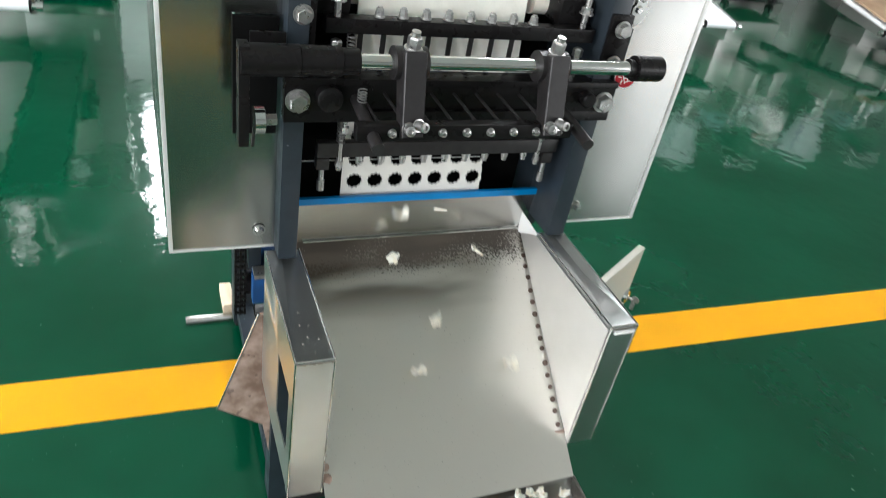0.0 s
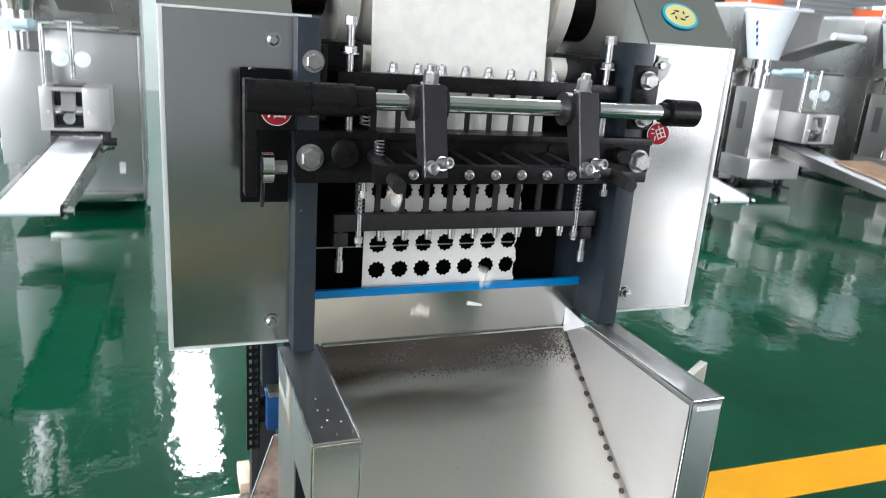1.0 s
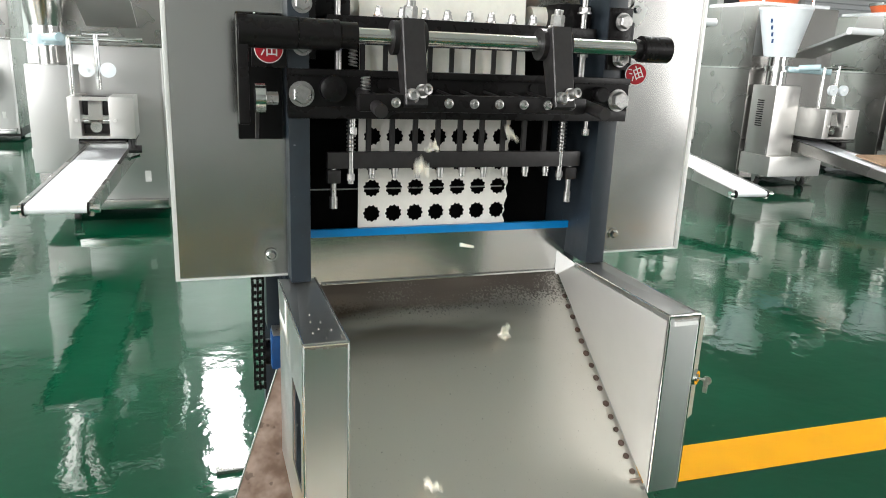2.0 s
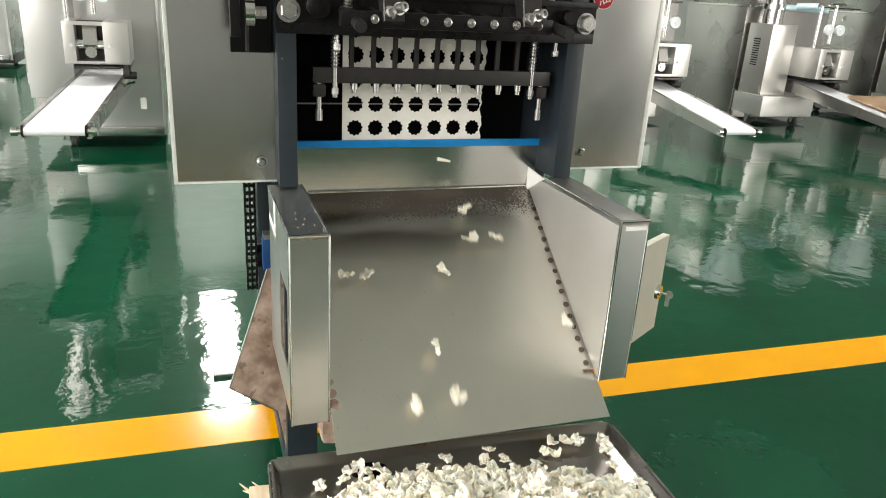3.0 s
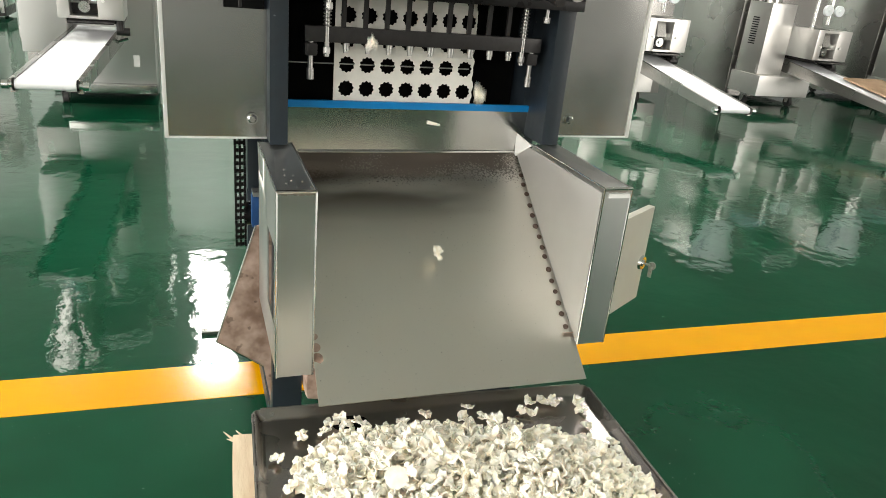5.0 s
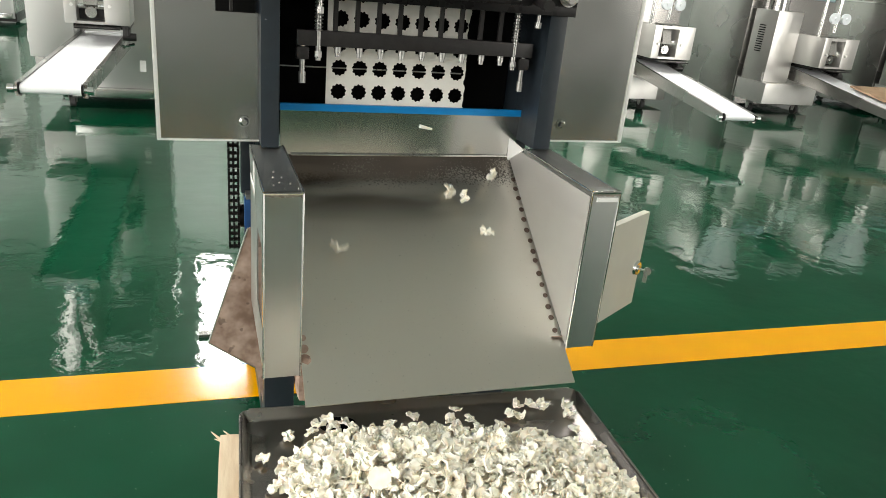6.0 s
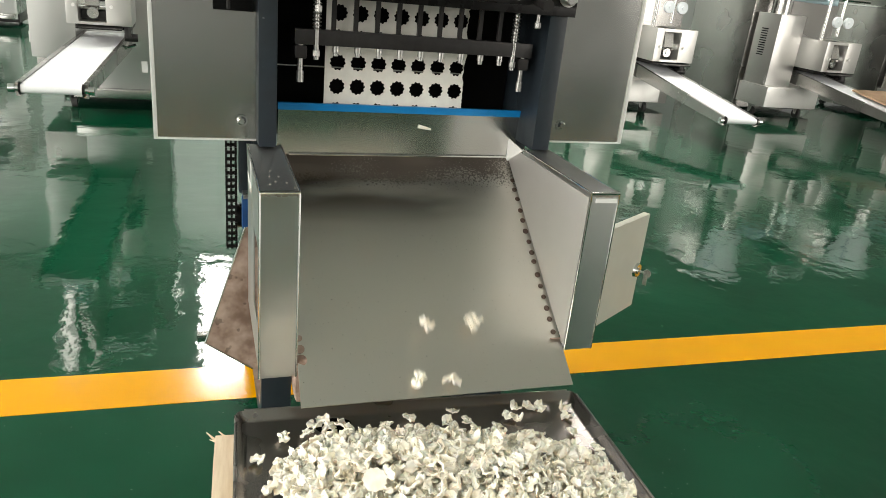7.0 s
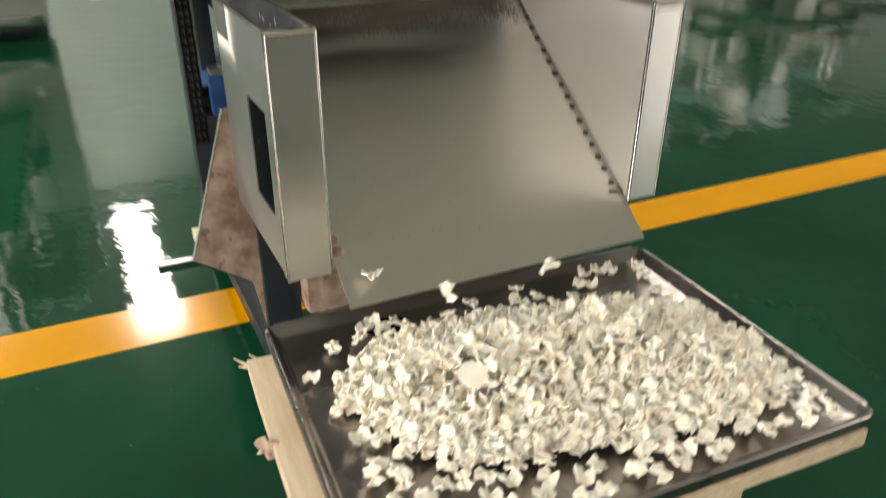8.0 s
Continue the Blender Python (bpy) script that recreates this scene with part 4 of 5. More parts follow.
def tray():
    t = thing("metal_tray", "shallow dark stainless steel tray holding dough pieces", "tray", m=TRAY)
    w, d, rim = TRAY_W, TRAY_D, 0.0115
    k = B()
    rows = []
    for inset, z in ((0.0, rim), (0.0025, rim + 0.0015), (0.005, rim), (0.010, 0.003), (0.015, 0.0)):
        pts = []
        for cx, cy, a0 in ((w - 0.009, -0.009, 0), (0.009, -0.009, 90), (0.009, -d + 0.009, 180), (w - 0.009, -d + 0.009, 270)):
            for i in range(5):
                a = radians(a0 + i * 22.5)
                rr = 0.009 - inset
                pts.append(k.verts.new((cx + max(rr, 0.004) * math.cos(a) - (0 if rr > 0.004 else (0.004 - rr) * (1 if cx > w / 2 else -1)), cy + max(rr, 0.004) * math.sin(a) - (0 if rr > 0.004 else (0.004 - rr) * (1 if cy > -d / 2 else -1)), TRAY_Z + z)))
        rows.append(pts)
    n = len(rows[0])
    for a, b in zip(rows, rows[1:]):
        for i in range(n):
            k.faces.new((a[i], a[(i + 1) % n], b[(i + 1) % n], b[i]))
    k.faces.new(rows[-1])
    outer = [k.verts.new((v.co.x, v.co.y, TRAY_Z - 0.003)) for v in rows[0]]
    for i in range(n):
        k.faces.new((rows[0][i], outer[i], outer[(i + 1) % n], rows[0][(i + 1) % n]))
    k.faces.new(outer[::-1])
    part("pan", k, TRAYM, t)
    k = B()
    for a, b in (((0.012, 0.0), (w - 0.012, 0.0)), ((w, -0.012), (w, -d + 0.012)), ((w - 0.012, -d), (0.012, -d)), ((0.0, -d + 0.012), (0.0, -0.012))):
        cyl(k, (*a, TRAY_Z + rim + 0.0005), (*b, TRAY_Z + rim + 0.0005), 0.0020, 10)
    part("rolled_rim", k, TRAYM, t, "rolled rim")
    k = B()
    prism(k, [(0.140 + 0.026 * math.cos(a) * (1 + 0.1 * math.sin(2 * a)), -0.0365 + 0.0185 * math.sin(a)) for a in (2 * math.pi * i / 32 for i in range(32))], TRAY_Z + 0.0002, TRAY_Z + 0.0009, "z")
    part("dark_stain", k, MATTE, t, "black oval stain on the tray's floor")
    # wooden crate it stands on
    c = thing("wooden_crate", "rough pale wooden crate with a splintered plank under the tray", "crate", m=TRAY)
    def plank(x0, x1, y0, y1, z0, z1, rough=0.002):
        b = box(B(), x0, x1, y0, y1, z0, z1, 0.002)
        bmesh.ops.subdivide_edges(b, edges=[e for e in b.edges if e.calc_length() > 0.2], cuts=6)
        for v in b.verts:
            v.co += Vector((noise.noise(v.co * 31), noise.noise(v.co * 29 + Vector((3, 0, 0))), noise.noise(v.co * 27))) * rough
        part("plank", b, WOOD, c)
    zt = TRAY_Z - 0.0045
    plank(-0.028, 0.03, -0.396, -0.03, zt - 0.022, zt - 0.002)
    plank(0.03, 0.535, -0.396, -0.34, zt - 0.022, zt - 0.002)
    plank(0.03, 0.20, -0.09, -0.04, zt - 0.024, zt - 0.002)
    for x in (0.0, 0.40):
        for y in (-0.32, -0.10):
            plank(x, x + 0.05, y - 0.02, y + 0.02, 0.0, zt - 0.024)
    plank(0.01, 0.03, -0.40, -0.10, 0.12, 0.20)
    sp = B()
    for i in range(7):
        a = Vector((-0.02 + 0.006 * i, -0.04, zt - 0.012))
        e = a + Vector((random.uniform(-.03, .0), random.uniform(.012, .035), random.uniform(-.008, .012)))
        cyl(sp, a, e, 0.0035, 5, 0.0006)
    part("splinters", sp, WOOD, c)
    return t


def pile_height(u, v):
    """Height of the heap over the tray's floor at the tray's own u across and v towards the front."""
    e = math.exp(-(((u - 0.284) / 0.203) ** 4) - (((v - 0.205 - 0.15 * (u - 0.27)) / 0.096) ** 2))
    return 0.037 * e * (1 + 0.22 * noise.noise((u * 16, v * 16, 3.1)))


def scatter(rnd, tries, gap, keep):
    """Random places in the tray, at least a gap apart, where keep(u, v) lets them be."""
    cells, out = {}, []
    for _ in range(tries):
        u, v = rnd.uniform(0.024, TRAY_W - 0.022), rnd.uniform(0.03, TRAY_D - 0.02)
        i, j = int(u / gap), int(v / gap)
        if not keep(u, v):
            continue
        if any((u - p) ** 2 + (v - q) ** 2 < gap * gap for a in (-1, 0, 1) for b in (-1, 0, 1) for p, q in cells.get((i + a, j + b), ())):
            continue
        cells.setdefault((i, j), []).append((u, v))
        out.append((u, v))
    return out


def heap():
    rnd = random.Random(5)
    src = []
    for me in BITS:
        b = B(); b.from_mesh(me); src.append([[v.co.copy() for v in b.verts], [[v.index for v in f.verts] for f in b.faces]]); b.free()
    verts, faces, loose = [], [], []
    for share, gap in ((0.40, 0.0130), (0.72, 0.0122), (1.0, 0.0119)):
        for u, v in scatter(rnd, 16000, gap, lambda u, v: pile_height(u, v) > 0.009 + 0.004 * noise.noise((u * 60, v * 60, share * 9))):
            h = pile_height(u, v)
            p = TRAY @ Vector((u, -v, 0))
            m4 = spun(rnd, p.x, p.y, TRAY_Z + 0.009 + h * share + rnd.uniform(-0.003, 0.004), 60)
            vs, fs = src[rnd.randrange(len(src))]
            o = len(verts)
            verts += [tuple(m4 @ c) for c in vs]
            faces += [[i + o for i in f] for f in fs]
    def stray(u, v):
        h = pile_height(u, v)
        if h > 0.0105:
            return False
        near = 0.75 if h > 0.003 and u > 0.1 and v > 0.165 else 0.0
        front = 0.64 if v > 0.20 and u > 0.045 else 0.0
        right = 0.85 if u > 0.41 and v > 0.145 else 0.0
        if u > 0.40 and v > 0.24:
            right = 0.95
        patch = noise.noise((u * 22, v * 22, 7.7)) * 0.9
        return rnd.random() < max(near, front + patch, right + 0.4 * patch, 0.0)
    for u, v in scatter(rnd, 3600, 0.0180, stray)[:300]:
        p = TRAY @ Vector((u, -v, 0))
        loose.append(spun(rnd, p.x, p.y, TRAY_Z + 0.009, 24))
    me = bpy.data.meshes.new("dough_heap")
    me.from_pydata(verts, [], faces)
    me.materials.append(DOUGH2)
    for p in me.polygons:
        p.use_smooth = True
    ob = tagged(new("dough_heap", me), "heap of floury cream scalloped dough pieces on the tray", "dough pieces", kind="stuff")
    base = B()
    n = 26
    grid = [[base.verts.new(TRAY @ Vector((0.03 + 0.47 * i / n, -(0.04 + 0.33 * j / n), TRAY_Z + 0.0005 + max(0, pile_height(0.03 + 0.47 * i / n, 0.04 + 0.33 * j / n) * 0.97 - 0.003)))) for j in range(n + 1)] for i in range(n + 1)]
    for i in range(n):
        for j in range(n):
            q = (grid[i][j], grid[i + 1][j], grid[i + 1][j + 1], grid[i][j + 1])
            if max(pile_height(0.03 + 0.47 * a / n, 0.04 + 0.33 * b / n) for a, b in ((i, j), (i + 1, j + 1))) > 0.010:
                base.faces.new(q)
    for v in [v for v in base.verts if not v.link_faces]:
        base.verts.remove(v)
    core = part("heap_core", base, DOUGH2, ob)
    core["kind"] = "stuff"
    for m4 in loose:
        o = new("dough_piece", BITS[rnd.randrange(len(BITS))])
        o.matrix_world = m4
        tagged(o, "loose floury cream scalloped dough piece on the tray", "dough piece", "loose dough pieces")
    for u, v in ((0.030, 0.112), (0.462, 0.036), (0.192, 0.068), (0.41, 0.050)):
        p = TRAY @ Vector((u, -v, 0))
        o = new("dough_piece", BITS[rnd.randrange(len(BITS))])
        o.matrix_world = spun(rnd, p.x, p.y, TRAY_Z + 0.010, 20)
        tagged(o, "loose floury cream scalloped dough piece on the tray", "dough piece", "loose dough pieces")
    for v, i in ((0.175, 3), (0.262, 6)):
        o = new("paper_scrap", finish("paper_scrap", bit_mesh(40 + i, 0.017), PAPER, 50))
        o.matrix_world = Matrix.Translation(TRAY @ Vector((-0.033, -v, TRAY_Z - 0.018))) @ Euler((radians(15), radians(78), radians(20 * i))).to_matrix().to_4x4()
        tagged(o, "torn pinkish brown paper scrap on the crate's wooden edge", "paper scrap")
    # flat uncurled disc on top of the heap
    fl = B()
    pts = scalloped(33, 0.0150, 11, 0.07)
    prism(fl, pts, 0.0, 0.002, "z")
    disc = new("dough_disc", finish("dough_disc", fl, DOUGH2))
    p = TRAY @ Vector((0.168, -0.222, TRAY_Z + 0.049))
    disc.matrix_world = Matrix.Translation(p) @ Euler((radians(28), radians(-8), 0)).to_matrix().to_4x4()
    tagged(disc, "flat white scalloped dough disc on the heap", "dough piece", "loose dough pieces")
    chip = B()
    cyl(chip, (0.026, 0.086, 0.7185), (0.050, 0.0865, 0.7135), 0.0035, 8, 0.002)
    tagged(part("dough_scrap", chip, DOUGH2), "small white dough scrap stuck to the back plate", "dough scrap")


machine()
SHEET = cut_sheet()
tray()
heap()


# -------------------------------------------------- the row of forming machines behind
def caster(parent, x, y, top):
    """A swivel caster whose plate touches the machine's underside at the height top."""
    r = 0.36 * top
    k = B(); cyl(k, (x - 0.015, y, r), (x + 0.015, y, r), r, 20)
    w = part("caster", k, RUBBER, parent, "black swivel caster")
    k = B()
    for d in (-0.020, 0.020):
        prism(k, [(y - 0.03, top - 0.006), (y + 0.03, top - 0.006), (y + 0.012, r - 0.004), (y - 0.012, r - 0.004)], x + d - 0.002, x + d + 0.002, "x")
    box(k, x - 0.03, x + 0.03, y - 0.03, y + 0.03, top - 0.006, top)
    part("fork", k, ZINC, w)


def forming_machine(steel_hopper, front, back):
    """Local frame: the belt's front end is at x = 0, y = 0; the machine lies behind it."""
    label = "stainless dumpling forming machine, white belt, " + ("steel cone hopper" if steel_hopper else "milky plastic hopper")
    t = thing("forming_machine", label, "machine", "row of forming machines")
    # belt conveyor
    front, back = Vector(front), Vector(back)
    z0, z1, yl = front.z, back.z, (back - front).xy.length
    cv = Matrix.Translation((front.x, front.y, 0)) @ Matrix.Rotation(-math.atan2(back.x - front.x, back.y - front.y), 4, "Z")
    def up(y):
        return z0 + (z1 - z0) * y / yl
    def piece(name, k, material, label=""):
        part(name, k, material, t, label).matrix_basis = cv
    k = B()
    end = [(0.018 - 0.018 * math.cos(radians(a)), z0 - 0.018 * math.sin(radians(a))) for a in range(80, -81, -20)]
    prism(k, end + [(yl, z1 + 0.018), (yl, z1 - 0.018)], -0.106, 0.106, "x")
    piece("belt", k, BELT, "white conveyor belt")
    for x in (-0.126, 0.108):
        k = B(); prism(k, [(0.02, z0 + 0.022), (yl, z1 + 0.022), (yl, z1 - 0.075), (0.02, z0 - 0.03)], x, x + 0.018, "x")
        piece("side_rail", k, DARKP)
    k = B(); cyl(k, (-0.146, 0.018, z0), (0.146, 0.018, z0), 0.011, 18); piece("end_roller", k, CHROME)
    for s in (-1, 1):
        k = B(); cyl(k, (s * 0.128, 0.018, z0), (s * 0.150, 0.018, z0), 0.017, 18); piece("end_cap", k, CHROME)
        k = B(); cyl(k, (s * 0.1065, 0.022, z0), (s * 0.114, 0.022, z0), 0.0245, 18); piece("bearing", k, BLACK)
    # base, body, cabinet
    low, wide = (0.05, 0.45) if steel_hopper else (0.11, 0.55)
    if steel_hopper:
        k = B(); box(k, -0.055, wide, 1.445, 1.468, 0.055, 0.99, 0.004); panel = part("front_panel", k, GREYP, t, "bright stainless front panel")
        k = B(); box(k, wide - 0.018, wide + 0.004, 1.438, 1.445, 0.0, 0.99, 0.002); part("corner_strip", k, GREYP, panel)
        k = B(); box(k, 0.30, 0.336, 1.441, 1.445, 0.165, 0.235); part("paper_label", k, WHITE, panel, "small white printed label")
        k = B(); box(k, -0.10, wide - 0.02, 1.40, 1.445, 0.0, 0.055, 0.004); part("plinth", k, POLISHED, t)
    else:
        k = B(); box(k, -0.285, 0.235, 1.12, 1.46, 0.175, 0.335, 0.006); part("base", k, PALE_STEEL, t, "low stainless base box")
    k = B(); cyl(k, (0.24, 1.10, 0.36), (0.24, 1.45, 0.40), 0.012, 10); cyl(k, (0.20, 1.13, 0.345), (0.30, 1.13, 0.375), 0.008, 8); part("drain_pipe", k, CHROME, t)
    k = B(); box(k, -0.30, wide, 1.47, 2.25, low, 1.00, 0.006); box(k, -0.27, wide, 1.50, 2.22, 1.006, 1.50, 0.012); part("body", k, DARKP, t, "tall stainless steel body")
    k = B(); box(k, -0.305, wide + 0.005, 1.44, 2.255, 0.996, 1.012, 0.002); part("body_ledge", k, POLISHED, t)
    k = B(); box(k, -0.27, -0.03, 1.18, 1.44, 0.270 if steel_hopper else 0.336, 0.88, 0.006); cab = part("side_cabinet", k, GREYP if steel_hopper else CABINET, t, "narrow stainless cabinet with louvres")
    for i in range(12):
        k = B(); box(k, -0.2735, -0.2695, 1.29, 1.36, 0.56 + 0.018 * i, 0.568 + 0.018 * i); part("louvre", k, BLACK, cab)
    for y in (1.2, 1.43):
        k = B(); cyl(k, (-0.272, y, 0.35), (-0.272, y, 0.41), 0.006, 8); part("hinge", k, ZINC, cab)
    # forming head
    k = B()
    box(k, -0.03, 0.03, 0.90, 1.22, 0.50, 0.725, 0.004)
    box(k, 0.17, 0.30, 0.90, 1.22, 0.50, 0.725, 0.004)
    box(k, 0.03, 0.17, 0.90, 1.22, 0.50, 0.515), box(k, 0.03, 0.17, 0.90, 0.915, 0.705, 0.725)
    head = part("forming_head", k, CABINET, t, "stainless forming head box")
    # dark back plate: the recess's shade is set in its colour
    k = B(); box(k, 0.031, 0.169, 1.00, 1.04, 0.516, 0.724); part("head_back", k, GREYMETAL, head, "inside of the head with its shade painted dark")
    k = B(); prism(k, [(0.955, 0.705), (0.985, 0.705), (0.950, 0.585), (0.925, 0.600)], 0.065, 0.135, "x"); part("die_block", k, DARKP, head)
    k = B(); cyl(k, (0.10, 0.955, 0.560), (0.10, 0.935, 0.560), 0.030, 22); cyl(k, (0.10, 0.935, 0.560), (0.10, 0.925, 0.560), 0.012, 14); part("die_disc", k, CHROME, head)
    for x0, x1 in ((0.03, 0.08), (0.12, 0.17)):
        k = B(); cyl(k, (x0, 0.97, 0.60), (x1, 0.97, 0.60), 0.028, 18); part("die_wheel", k, CHROME, head)
    for x in (0.01, 0.20):
        k = B(); cyl(k, (x, 0.90, 0.60), (x, 0.885, 0.60), 0.009, 14); part("knob", k, PALE_STEEL, head)
    # black bracket whose flat box also paints the shade under the head
    k = B(); box(k, 0.0, 0.29, 0.98, 1.30, 0.47, 0.50, 0.006); prism(k, [(0.95, 0.497), (1.16, 0.497), (1.10, 0.40), (1.06, 0.40)], 0.262, 0.285, "x"); prism(k, [(1.02, 0.497), (0.84, 0.482), (0.84, 0.488), (1.02, 0.503)], 0.02, 0.25, "x"); part("head_bracket", k, BLACK, head)
    k = B(); cyl(k, (0.27, 0.97, 0.44), (0.27, 0.97, 0.50), 0.018, 14); cyl(k, (0.25, 1.0, 0.43), (0.32, 1.0, 0.43), 0.022, 14); part("belt_gear", k, GREYMETAL, head)
    # dusting wheels and tube frame over the head
    k = B(); cyl(k, (-0.012, 1.0, 0.725), (-0.012, 1.0, 1.03), 0.013, 14); cyl(k, (-0.02, 1.0, 1.03), (0.36, 1.0, 1.03), 0.012, 14); cyl(k, (0.125, 1.0, 0.76), (0.125, 1.0, 1.06), 0.014, 14); cyl(k, (0.06, 0.99, 1.055), (0.19, 0.99, 1.055), 0.009, 10)
    part("tube_frame", k, CHROME, t)
    for x in (0.072, 0.178):
        k = B(); cyl(k, (x, 0.985, 0.865), (x, 0.960, 0.865), 0.040, 26); cyl(k, (x, 0.96, 0.865), (x, 0.950, 0.865), 0.012, 14); part("dusting_wheel", k, PLASTIC, t, "milky plastic wheel")
    k = B(); cyl(k, (-0.05, 1.0, 1.03), (-0.14, 1.12, 1.02), 0.024, 16); part("filling_tube", k, CLEAR, t, "hazy blue plastic tube")
    # dough feeding shelf
    k = B(); prism(k, [(0.86, 1.285), (0.86, 1.305), (1.45, 1.12), (1.45, 1.10)], 0.03, 0.31, "x"); sh = part("feed_shelf", k, GREYP, t)
    k = B(); cyl(k, (0.015, 0.86, 1.30), (0.325, 0.86, 1.30), 0.026, 18); part("feed_roller", k, BELT, sh, "white roller")
    # filling hopper
    cx, cy = -0.165, 1.32
    if steel_hopper:
        k = B(); cyl(k, (cx, cy, 0.98), (cx, cy, 1.09), 0.085, 28); cyl(k, (cx, cy, 1.09), (cx, cy, 1.62), 0.085, 28, 0.19, caps=False); cyl(k, (cx, cy, 1.62), (cx, cy, 1.64), 0.195, 28); cyl(k, (cx, cy, 0.88), (cx, cy, 0.98), 0.05, 24)
        part("hopper", k, STEEL, t, "steel cone hopper")
        k = B(); cyl(k, (cx, cy, 0.985), (cx, cy, 1.045), 0.097, 28); part("hose_clamp", k, CLEAR, t)
    else:
        k = B(); cyl(k, (cx, cy, 1.10), (cx, cy, 1.45), 0.115, 32, 0.195); cyl(k, (cx, cy, 1.45), (cx, cy, 1.465), 0.20, 32)
        hp = part("hopper", k, PLASTIC, t, "milky blue-white plastic hopper with a printed panel")
        k = B(); cyl(k, (cx, cy, 0.88), (cx, cy, 1.10), 0.075, 24); cyl(k, (cx, cy, 0.99), (cx, cy, 1.03), 0.105, 24); part("pump_housing", k, STEEL, t)
        for i in range(4):
            k = B(); z = 1.20 + 0.05 * i; rr = 0.115 + 0.08 * (z - 1.10) / 0.35
            box(k, cx - rr - 0.0015, cx - rr + 0.004, cy - 0.06, cy - 0.045, z, z + 0.03); part("print_bar", k, MOTORBLUE, hp)
        k = B(); cyl(k, (cx, cy - 0.05, 1.01), (0.06, 1.0, 1.00), 0.024, 16); part("delivery_hose", k, CLEAR, t, "hazy blue plastic hose")
        # dough hopper on the body, with an orange rim
        k = B(); box(k, -0.25, 0.50, 1.55, 2.15, 1.50, 1.53, 0.01); part("lid_plate", k, BELT, t)
        k = B(); cyl(k, (0.12, 1.85, 1.53), (0.12, 1.85, 1.60), 0.22, 32, 0.25, caps=False); bmesh.ops.solidify(k, geom=k.faces[:], thickness=0.008); part("orange_rim", k, ORANGE, t, "orange plastic hopper rim")
        k = B(); cyl(k, (0.12, 1.85, 1.60), (0.12, 1.85, 1.625), 0.26, 32); part("steel_lid", k, STEEL, t)
        for x in (-0.15, 0.36):
            k = B(); cyl(k, (x, 1.6, 1.50), (x, 1.6, 1.62), 0.012, 10); part("lid_post", k, CHROME, t)
    return t


def resize(machine, factor, shift, skip=()):
    """Sizes a machine's parts about its own origin and moves them; the named parts keep their place."""
    m4 = Matrix.Translation(shift) @ Matrix.Scale(factor, 4)
    seen = set()
    for o in machine.children_recursive:
        if o.name.split(".")[0] in skip:
            continue
        if o.matrix_basis != Matrix.Identity(4):
            o.data.transform(o.matrix_basis)
            o.matrix_basis = Matrix.Identity(4)
        if o.data.name not in seen:
            seen.add(o.data.name)
            o.data.transform(m4)


left = forming_machine(True, (0.107, -0.53, 0.402), (0.165, 1.30, 0.44))
resize(left, 0.915, (0.052, -0.308, 0.085), ("belt", "side_rail", "end_roller", "end_cap", "bearing"))
for x, y in ((-0.06, 1.12), (0.38, 1.55), (-0.18, 1.70)):
    caster(left, x, y, 0.085)
# added dark box that keeps the gap below the body and its reflection shaded
part("chassis", box(B(), -0.10, 0.44, 1.22, 1.72, 0.030, 0.132, 0.004), GREYMETAL, left, "dark box added to paint the shade under the body")
left.matrix_world = pose(-0.99, 2.50, 0)
copy_thing(left, pose(-2.51, 6.3, 0))
right = forming_machine(False, (0.083, 0.0, 0.275), (0.135, 1.25, 0.445))
resize(right, 1.074, (0.228, 0.267, -0.074))
for x, y in ((0.47, 1.66), (0.00, 1.70), (0.62, 2.52), (0.0, 2.52)):
    caster(right, x, y, 0.112)
right.matrix_world = pose(2.70, 2.48, 0)
copy_thing(right, pose(4.311, 2.48, 0))
copy_thing(right, pose(5.922, 2.48, 0))


def board():
    """A worn brown board that lies on one of the belts."""
    k = box(B(), -0.19, 0.19, -0.42, 0.42, 0.0, 0.014, 0.003)
    bmesh.ops.subdivide_edges(k, edges=[e for e in k.edges if e.calc_length() > 0.2], cuts=5)
    for v in k.verts:
        v.co += Vector((noise.noise(v.co * 9), noise.noise(v.co * 8 + Vector((4, 0, 0))), 0.3 * noise.noise(v.co * 6))) * 0.010
    o = part("board", k, CARD)
    o.matrix_world = pose(4.80, 3.05, 0.300, 7.7, 0, -4)
    tagged(o, "worn brown board lying on a white conveyor belt", "board")


board()


# -------------------------------------------------- small things on the floor
def floor_clutter():
    k = B(); box(k, -0.266, -0.235, 0.70, 0.80, 0.0, 0.03, 0.003)
    tagged(part("wood_block", k, WOOD), "short pale wooden block on the green floor", "wood block")
    for x, y, i in ((0.33, -0.20, 2), (0.262, -0.55, 4)):
        o = new("dough_crumb", BITS[i])
        o.matrix_world = pose(x, y, 0.012, 10, 20, 40)
        tagged(o, "white dough piece fallen on the green floor", "dough piece", "fallen dough pieces")


floor_clutter()


# -------------------------------------------------- what moves
CHUTE_TOP, CHUTE_LOW, CHUTE_UP = Vector((0, 0.0915, 0.6635)), Vector((0, -0.277, 0.396)), Vector((0, -0.5875, 0.8092))
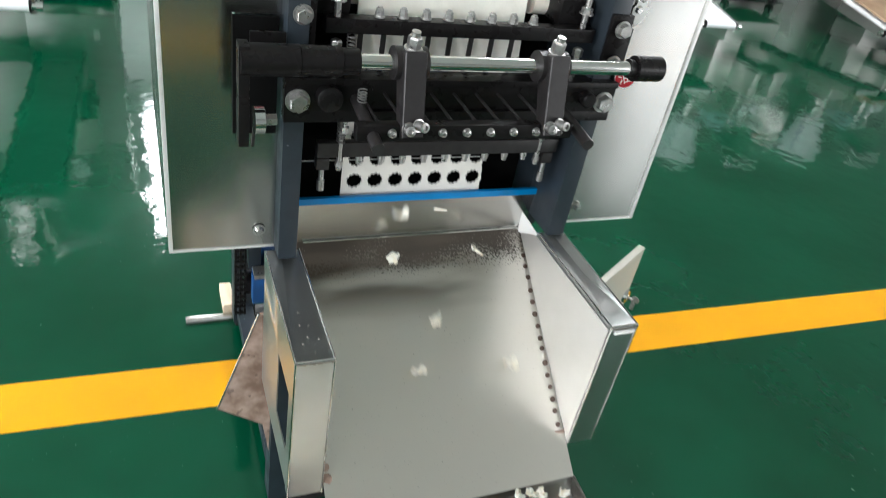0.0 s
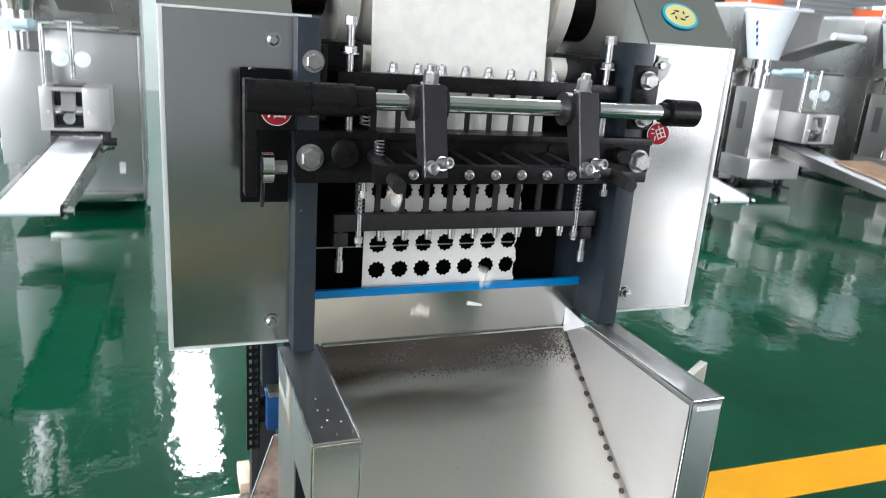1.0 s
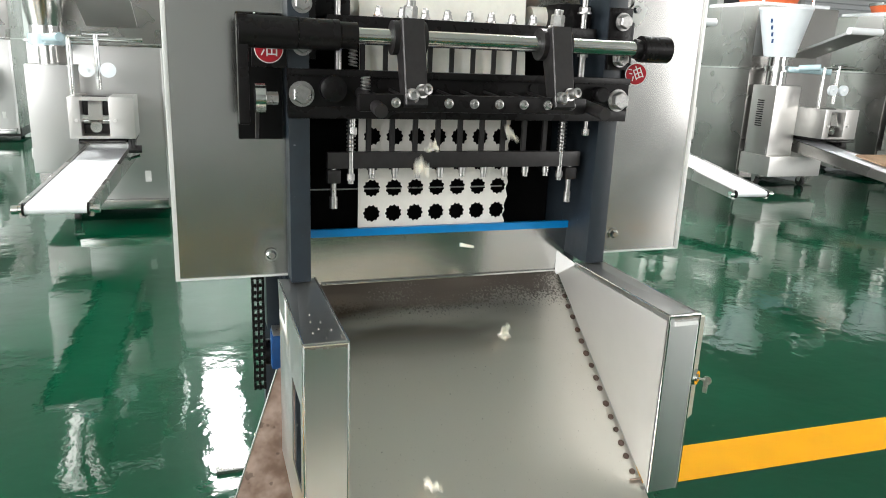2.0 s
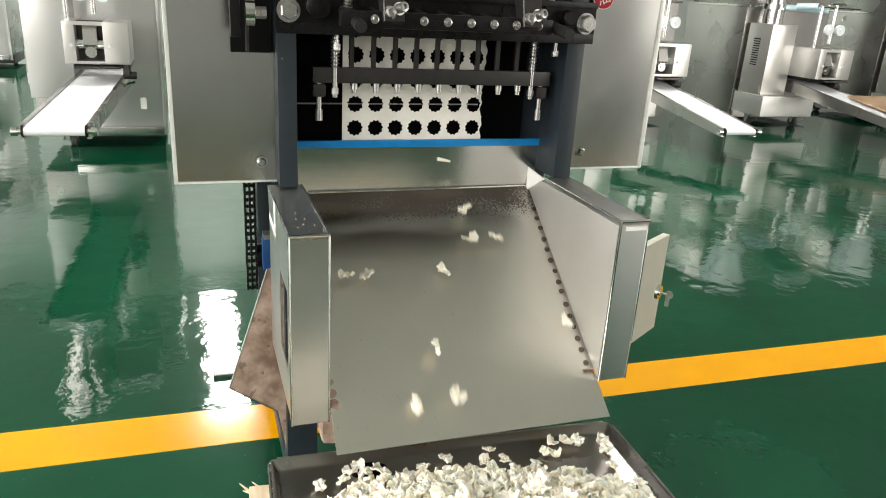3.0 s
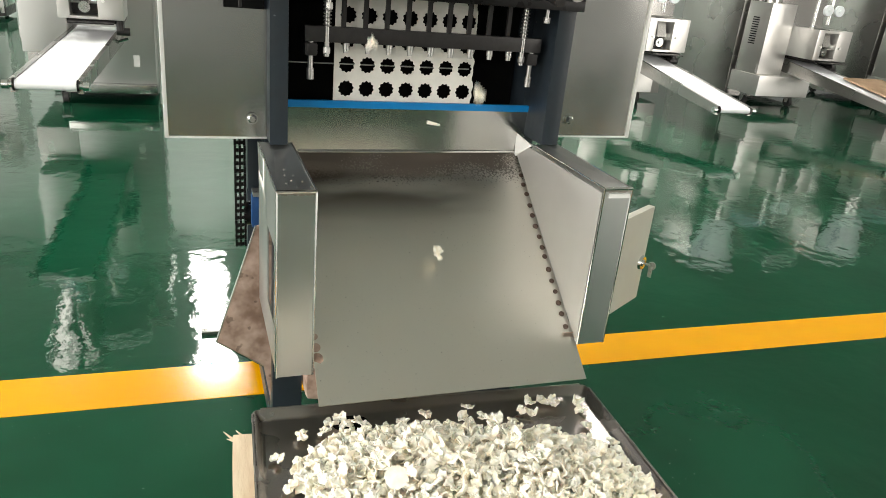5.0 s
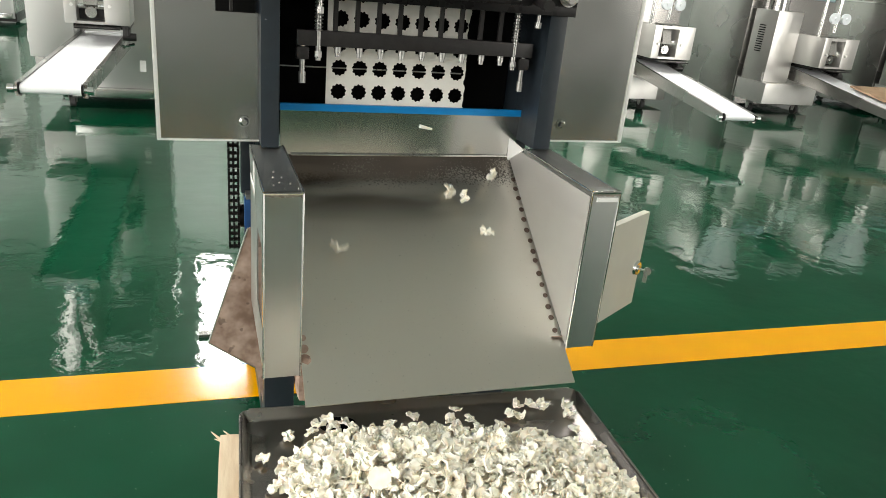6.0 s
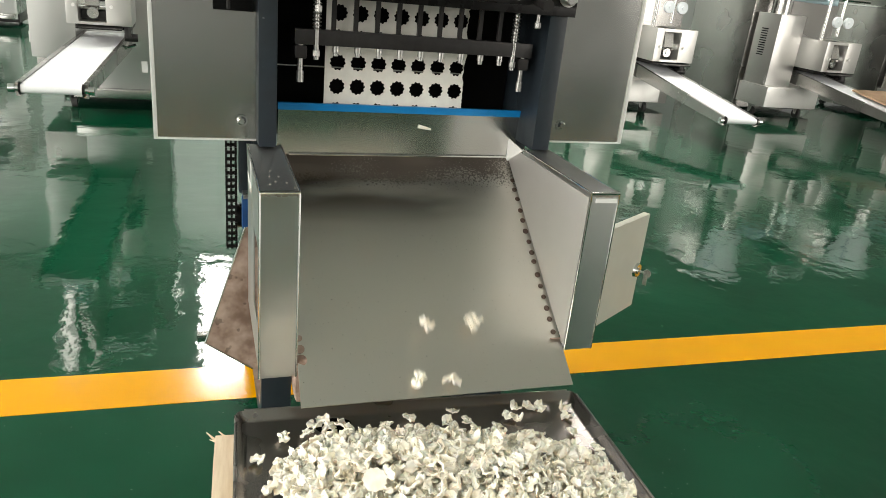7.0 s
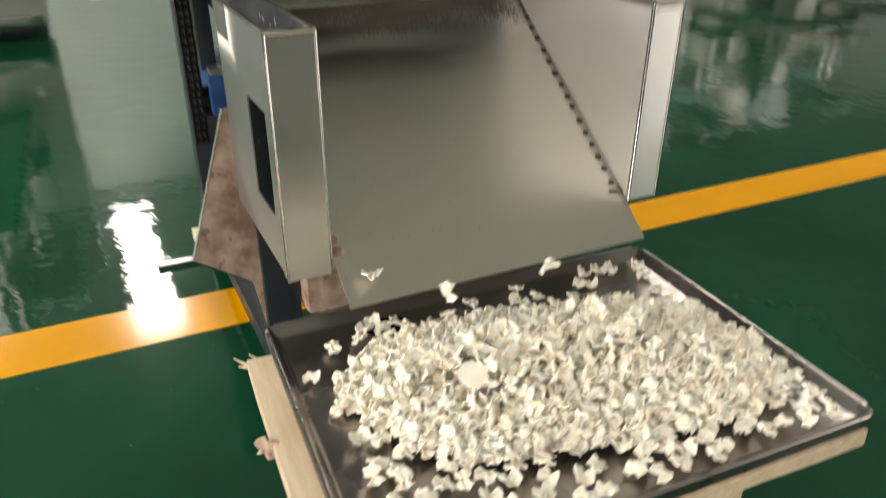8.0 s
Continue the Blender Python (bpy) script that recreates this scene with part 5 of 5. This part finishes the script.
# seconds, lane across the chute, how far down the piece is then (0 top, 1 lip; below 0: still falling)
PIECES = [
    (0.0, -0.063, -0.5), (0.0, -0.048, 0.03), (0.0, 0.103, 0.03), (0.0, 0.008, 0.354), (0.0, -0.043, 0.533), (0.0, 0.129, 0.551),
    (0.5, -0.038, -0.4), (0.5, 0.056, -0.5), (1.0, -0.077, -0.4), (1.15, 0.02, 0.2), (1.3, -0.12, 0.3), (1.5, 0.05, 0.5), (1.6, 0.11, 0.4), (1.7, -0.02, 0.3), (1.9, -0.10, 0.5), (2.1, 0.07, 0.5), (2.2, -0.05, 0.2),
    (2.5, 0.052, 0.538), (2.5, 0.081, 0.815), (2.5, -0.064, 0.908), (2.5, -0.096, -1.2), (2.5, -0.026, -1.2),
    (3.0, 0.063, 0.122), (3.0, 0.055, 0.284), (3.0, 0.103, 0.267), (3.0, -0.004, 0.402), (3.0, -0.166, 0.403), (3.0, -0.133, 0.397), (3.0, -0.049, 0.713), (3.0, 0.181, 0.625),
    (3.5, -0.071, 0.02), (3.7, -0.02, 0.3), (3.7, 0.02, 0.35), (3.7, 0.09, 0.33), (3.7, -0.09, 0.2),
    (4.0, -0.126, 0.932), (4.0, -0.196, 0.682),
    (4.5, -0.089, 0.103), (4.5, -0.058, 0.157), (4.5, 0.031, 0.1), (4.5, 0.026, 0.246), (4.5, 0.127, 0.335), (4.5, -0.114, 0.38), (4.5, 0.033, 0.623),
    (4.95, 0.0, 0.4), (5.2, 0.09, 0.3), (5.3, -0.1, 0.4), (5.35, 0.03, 0.2), (5.5, -0.04, 0.6), (5.8, -0.13, 0.73),
    (6.0, -0.144, 0.425), (6.0, 0.068, 0.214), (6.0, 0.088, 0.244), (6.0, 0.154, 0.141), (6.0, 0.114, 0.411), (6.5, -0.154, 0.693),
    (6.8, -0.02, 0.3), (6.8, 0.06, 0.3), (7.0, 0.057, 0.765), (7.0, -0.045, 0.932), (7.0, 0.012, 0.957),
    (7.5, -0.099, 0.166), (7.5, -0.084, 0.327), (7.5, -0.002, 0.312), (7.5, -0.098, -0.4), (7.5, 0.041, -0.5), (8.0, -0.185, 0.935),
]


def fall_height(tau):
    return 0.945 - 0.5 * 9.81 * tau * tau


def slide(tau):
    return 0.10 + 1.3 * tau + 1.9 * tau * tau


def falling_bit(index, t, lane, u):
    """One piece: it waits in the cutter, drops, slides down the chute and comes to rest on the heap."""
    rnd = random.Random(100 + index)
    if u < 0:
        tau = {-0.5: 0.195, -0.4: 0.205, -1.2: 0.125}[u]
        start = t - tau
    else:
        s = 0.0 if u <= 0.1 else (-1.3 + math.sqrt(1.69 + 7.6 * (u - 0.1))) / 3.8
        start = t - 0.245 - s
    drift = rnd.uniform(-0.015, 0.015)
    spin = Vector((rnd.uniform(-1, 1), rnd.uniform(-1, 1), rnd.uniform(-1, 1))).normalized()
    a0, rate = rnd.uniform(0, 360), rnd.uniform(300, 560)
    end = TRAY @ Vector((min(max(lane + 0.285, 0.10), 0.46), -rnd.uniform(0.165, 0.22), 0))
    end.z = TRAY_Z + 0.020 + pile_height(min(max(lane + 0.285, 0.10), 0.46), 0.195)

    def at(tau):
        if tau <= 0:
            p = Vector((lane, 0.086, 0.945))
        elif tau < 0.245:
            p = Vector((lane, 0.086 - 0.070 * min(1, max(0, tau - 0.03) / 0.08), fall_height(tau)))
        elif tau < 0.672:
            w = slide(tau - 0.245)
            p = CHUTE_TOP.lerp(CHUTE_LOW, min(w, 1.0)) + CHUTE_UP * (0.010 + 0.012 * abs(math.sin(9 * tau + index)))
            p.x = lane + drift * (w - max(u, 0.1))
        else:
            k = min(1.0, (tau - 0.672) / 0.12)
            q = CHUTE_LOW + CHUTE_UP * 0.012
            q.x = lane + drift
            p = q.lerp(end, k)
            p.z += 0.012 * math.sin(math.pi * k)
        turn = Matrix.Rotation(radians(a0 + rate * min(max(tau, 0), 0.792)), 4, spin)
        return Matrix.Translation(p) @ turn
    times = {0.0, 8.0}
    for i in range(-1, 21):
        s = start + (i * 0.045 if i >= 0 else -0.01)
        if 0 < s < 8:
            times.add(round(s, 3))
    # no two rows at one moment
    rows, last = [], None
    for s in sorted(times):
        if last is not None and frame(s) == last:
            continue
        last = frame(s)
        rows.append((s, at(s - start)))
    o = new("falling_dough_piece", FRESH_BITS[index % len(FRESH_BITS)])
    tagged(o, "pinched floury cream dough piece tumbling down the chute", "dough piece", "falling dough pieces")
    walk(o, rows)


STEPS = (0.09, 0.86, 1.63, 2.40, 3.12, 3.87, 4.66, 5.43, 6.20, 6.90, 7.62)
PHASES = ((0.0, 0.015), (0.2, 0.012), (0.5, 0.020), (0.8, 0.021), (1.0, 0.016), (1.2, 0.016), (1.55, 0.020), (1.75, 0.009), (2.3, 0.018), (2.5, 0.008), (3.0, 0.012), (3.25, 0.010), (3.5, 0.014), (3.8, 0.018), (4.0, 0.014),
          (4.5, 0.019), (4.58, 0.020), (4.8, 0.009), (5.35, 0.018), (5.55, 0.008), (6.0, 0.013), (6.1, 0.015), (6.3, 0.007), (6.5, 0.009), (6.8, 0.015), (7.0, 0.021), (7.5, 0.016), (7.72, 0.012), (8.0, 0.016))


def motions():
    rows = []
    for t, p in PHASES:
        k = sum(s < t for s in STEPS)
        rows.append((t, pose(0, SHEET_Y, 0.70 + p - 0.04 * k)))
    walk(SHEET, rows)
    for i, (t, lane, u) in enumerate(PIECES):
        falling_bit(i, t, lane, u)


motions()
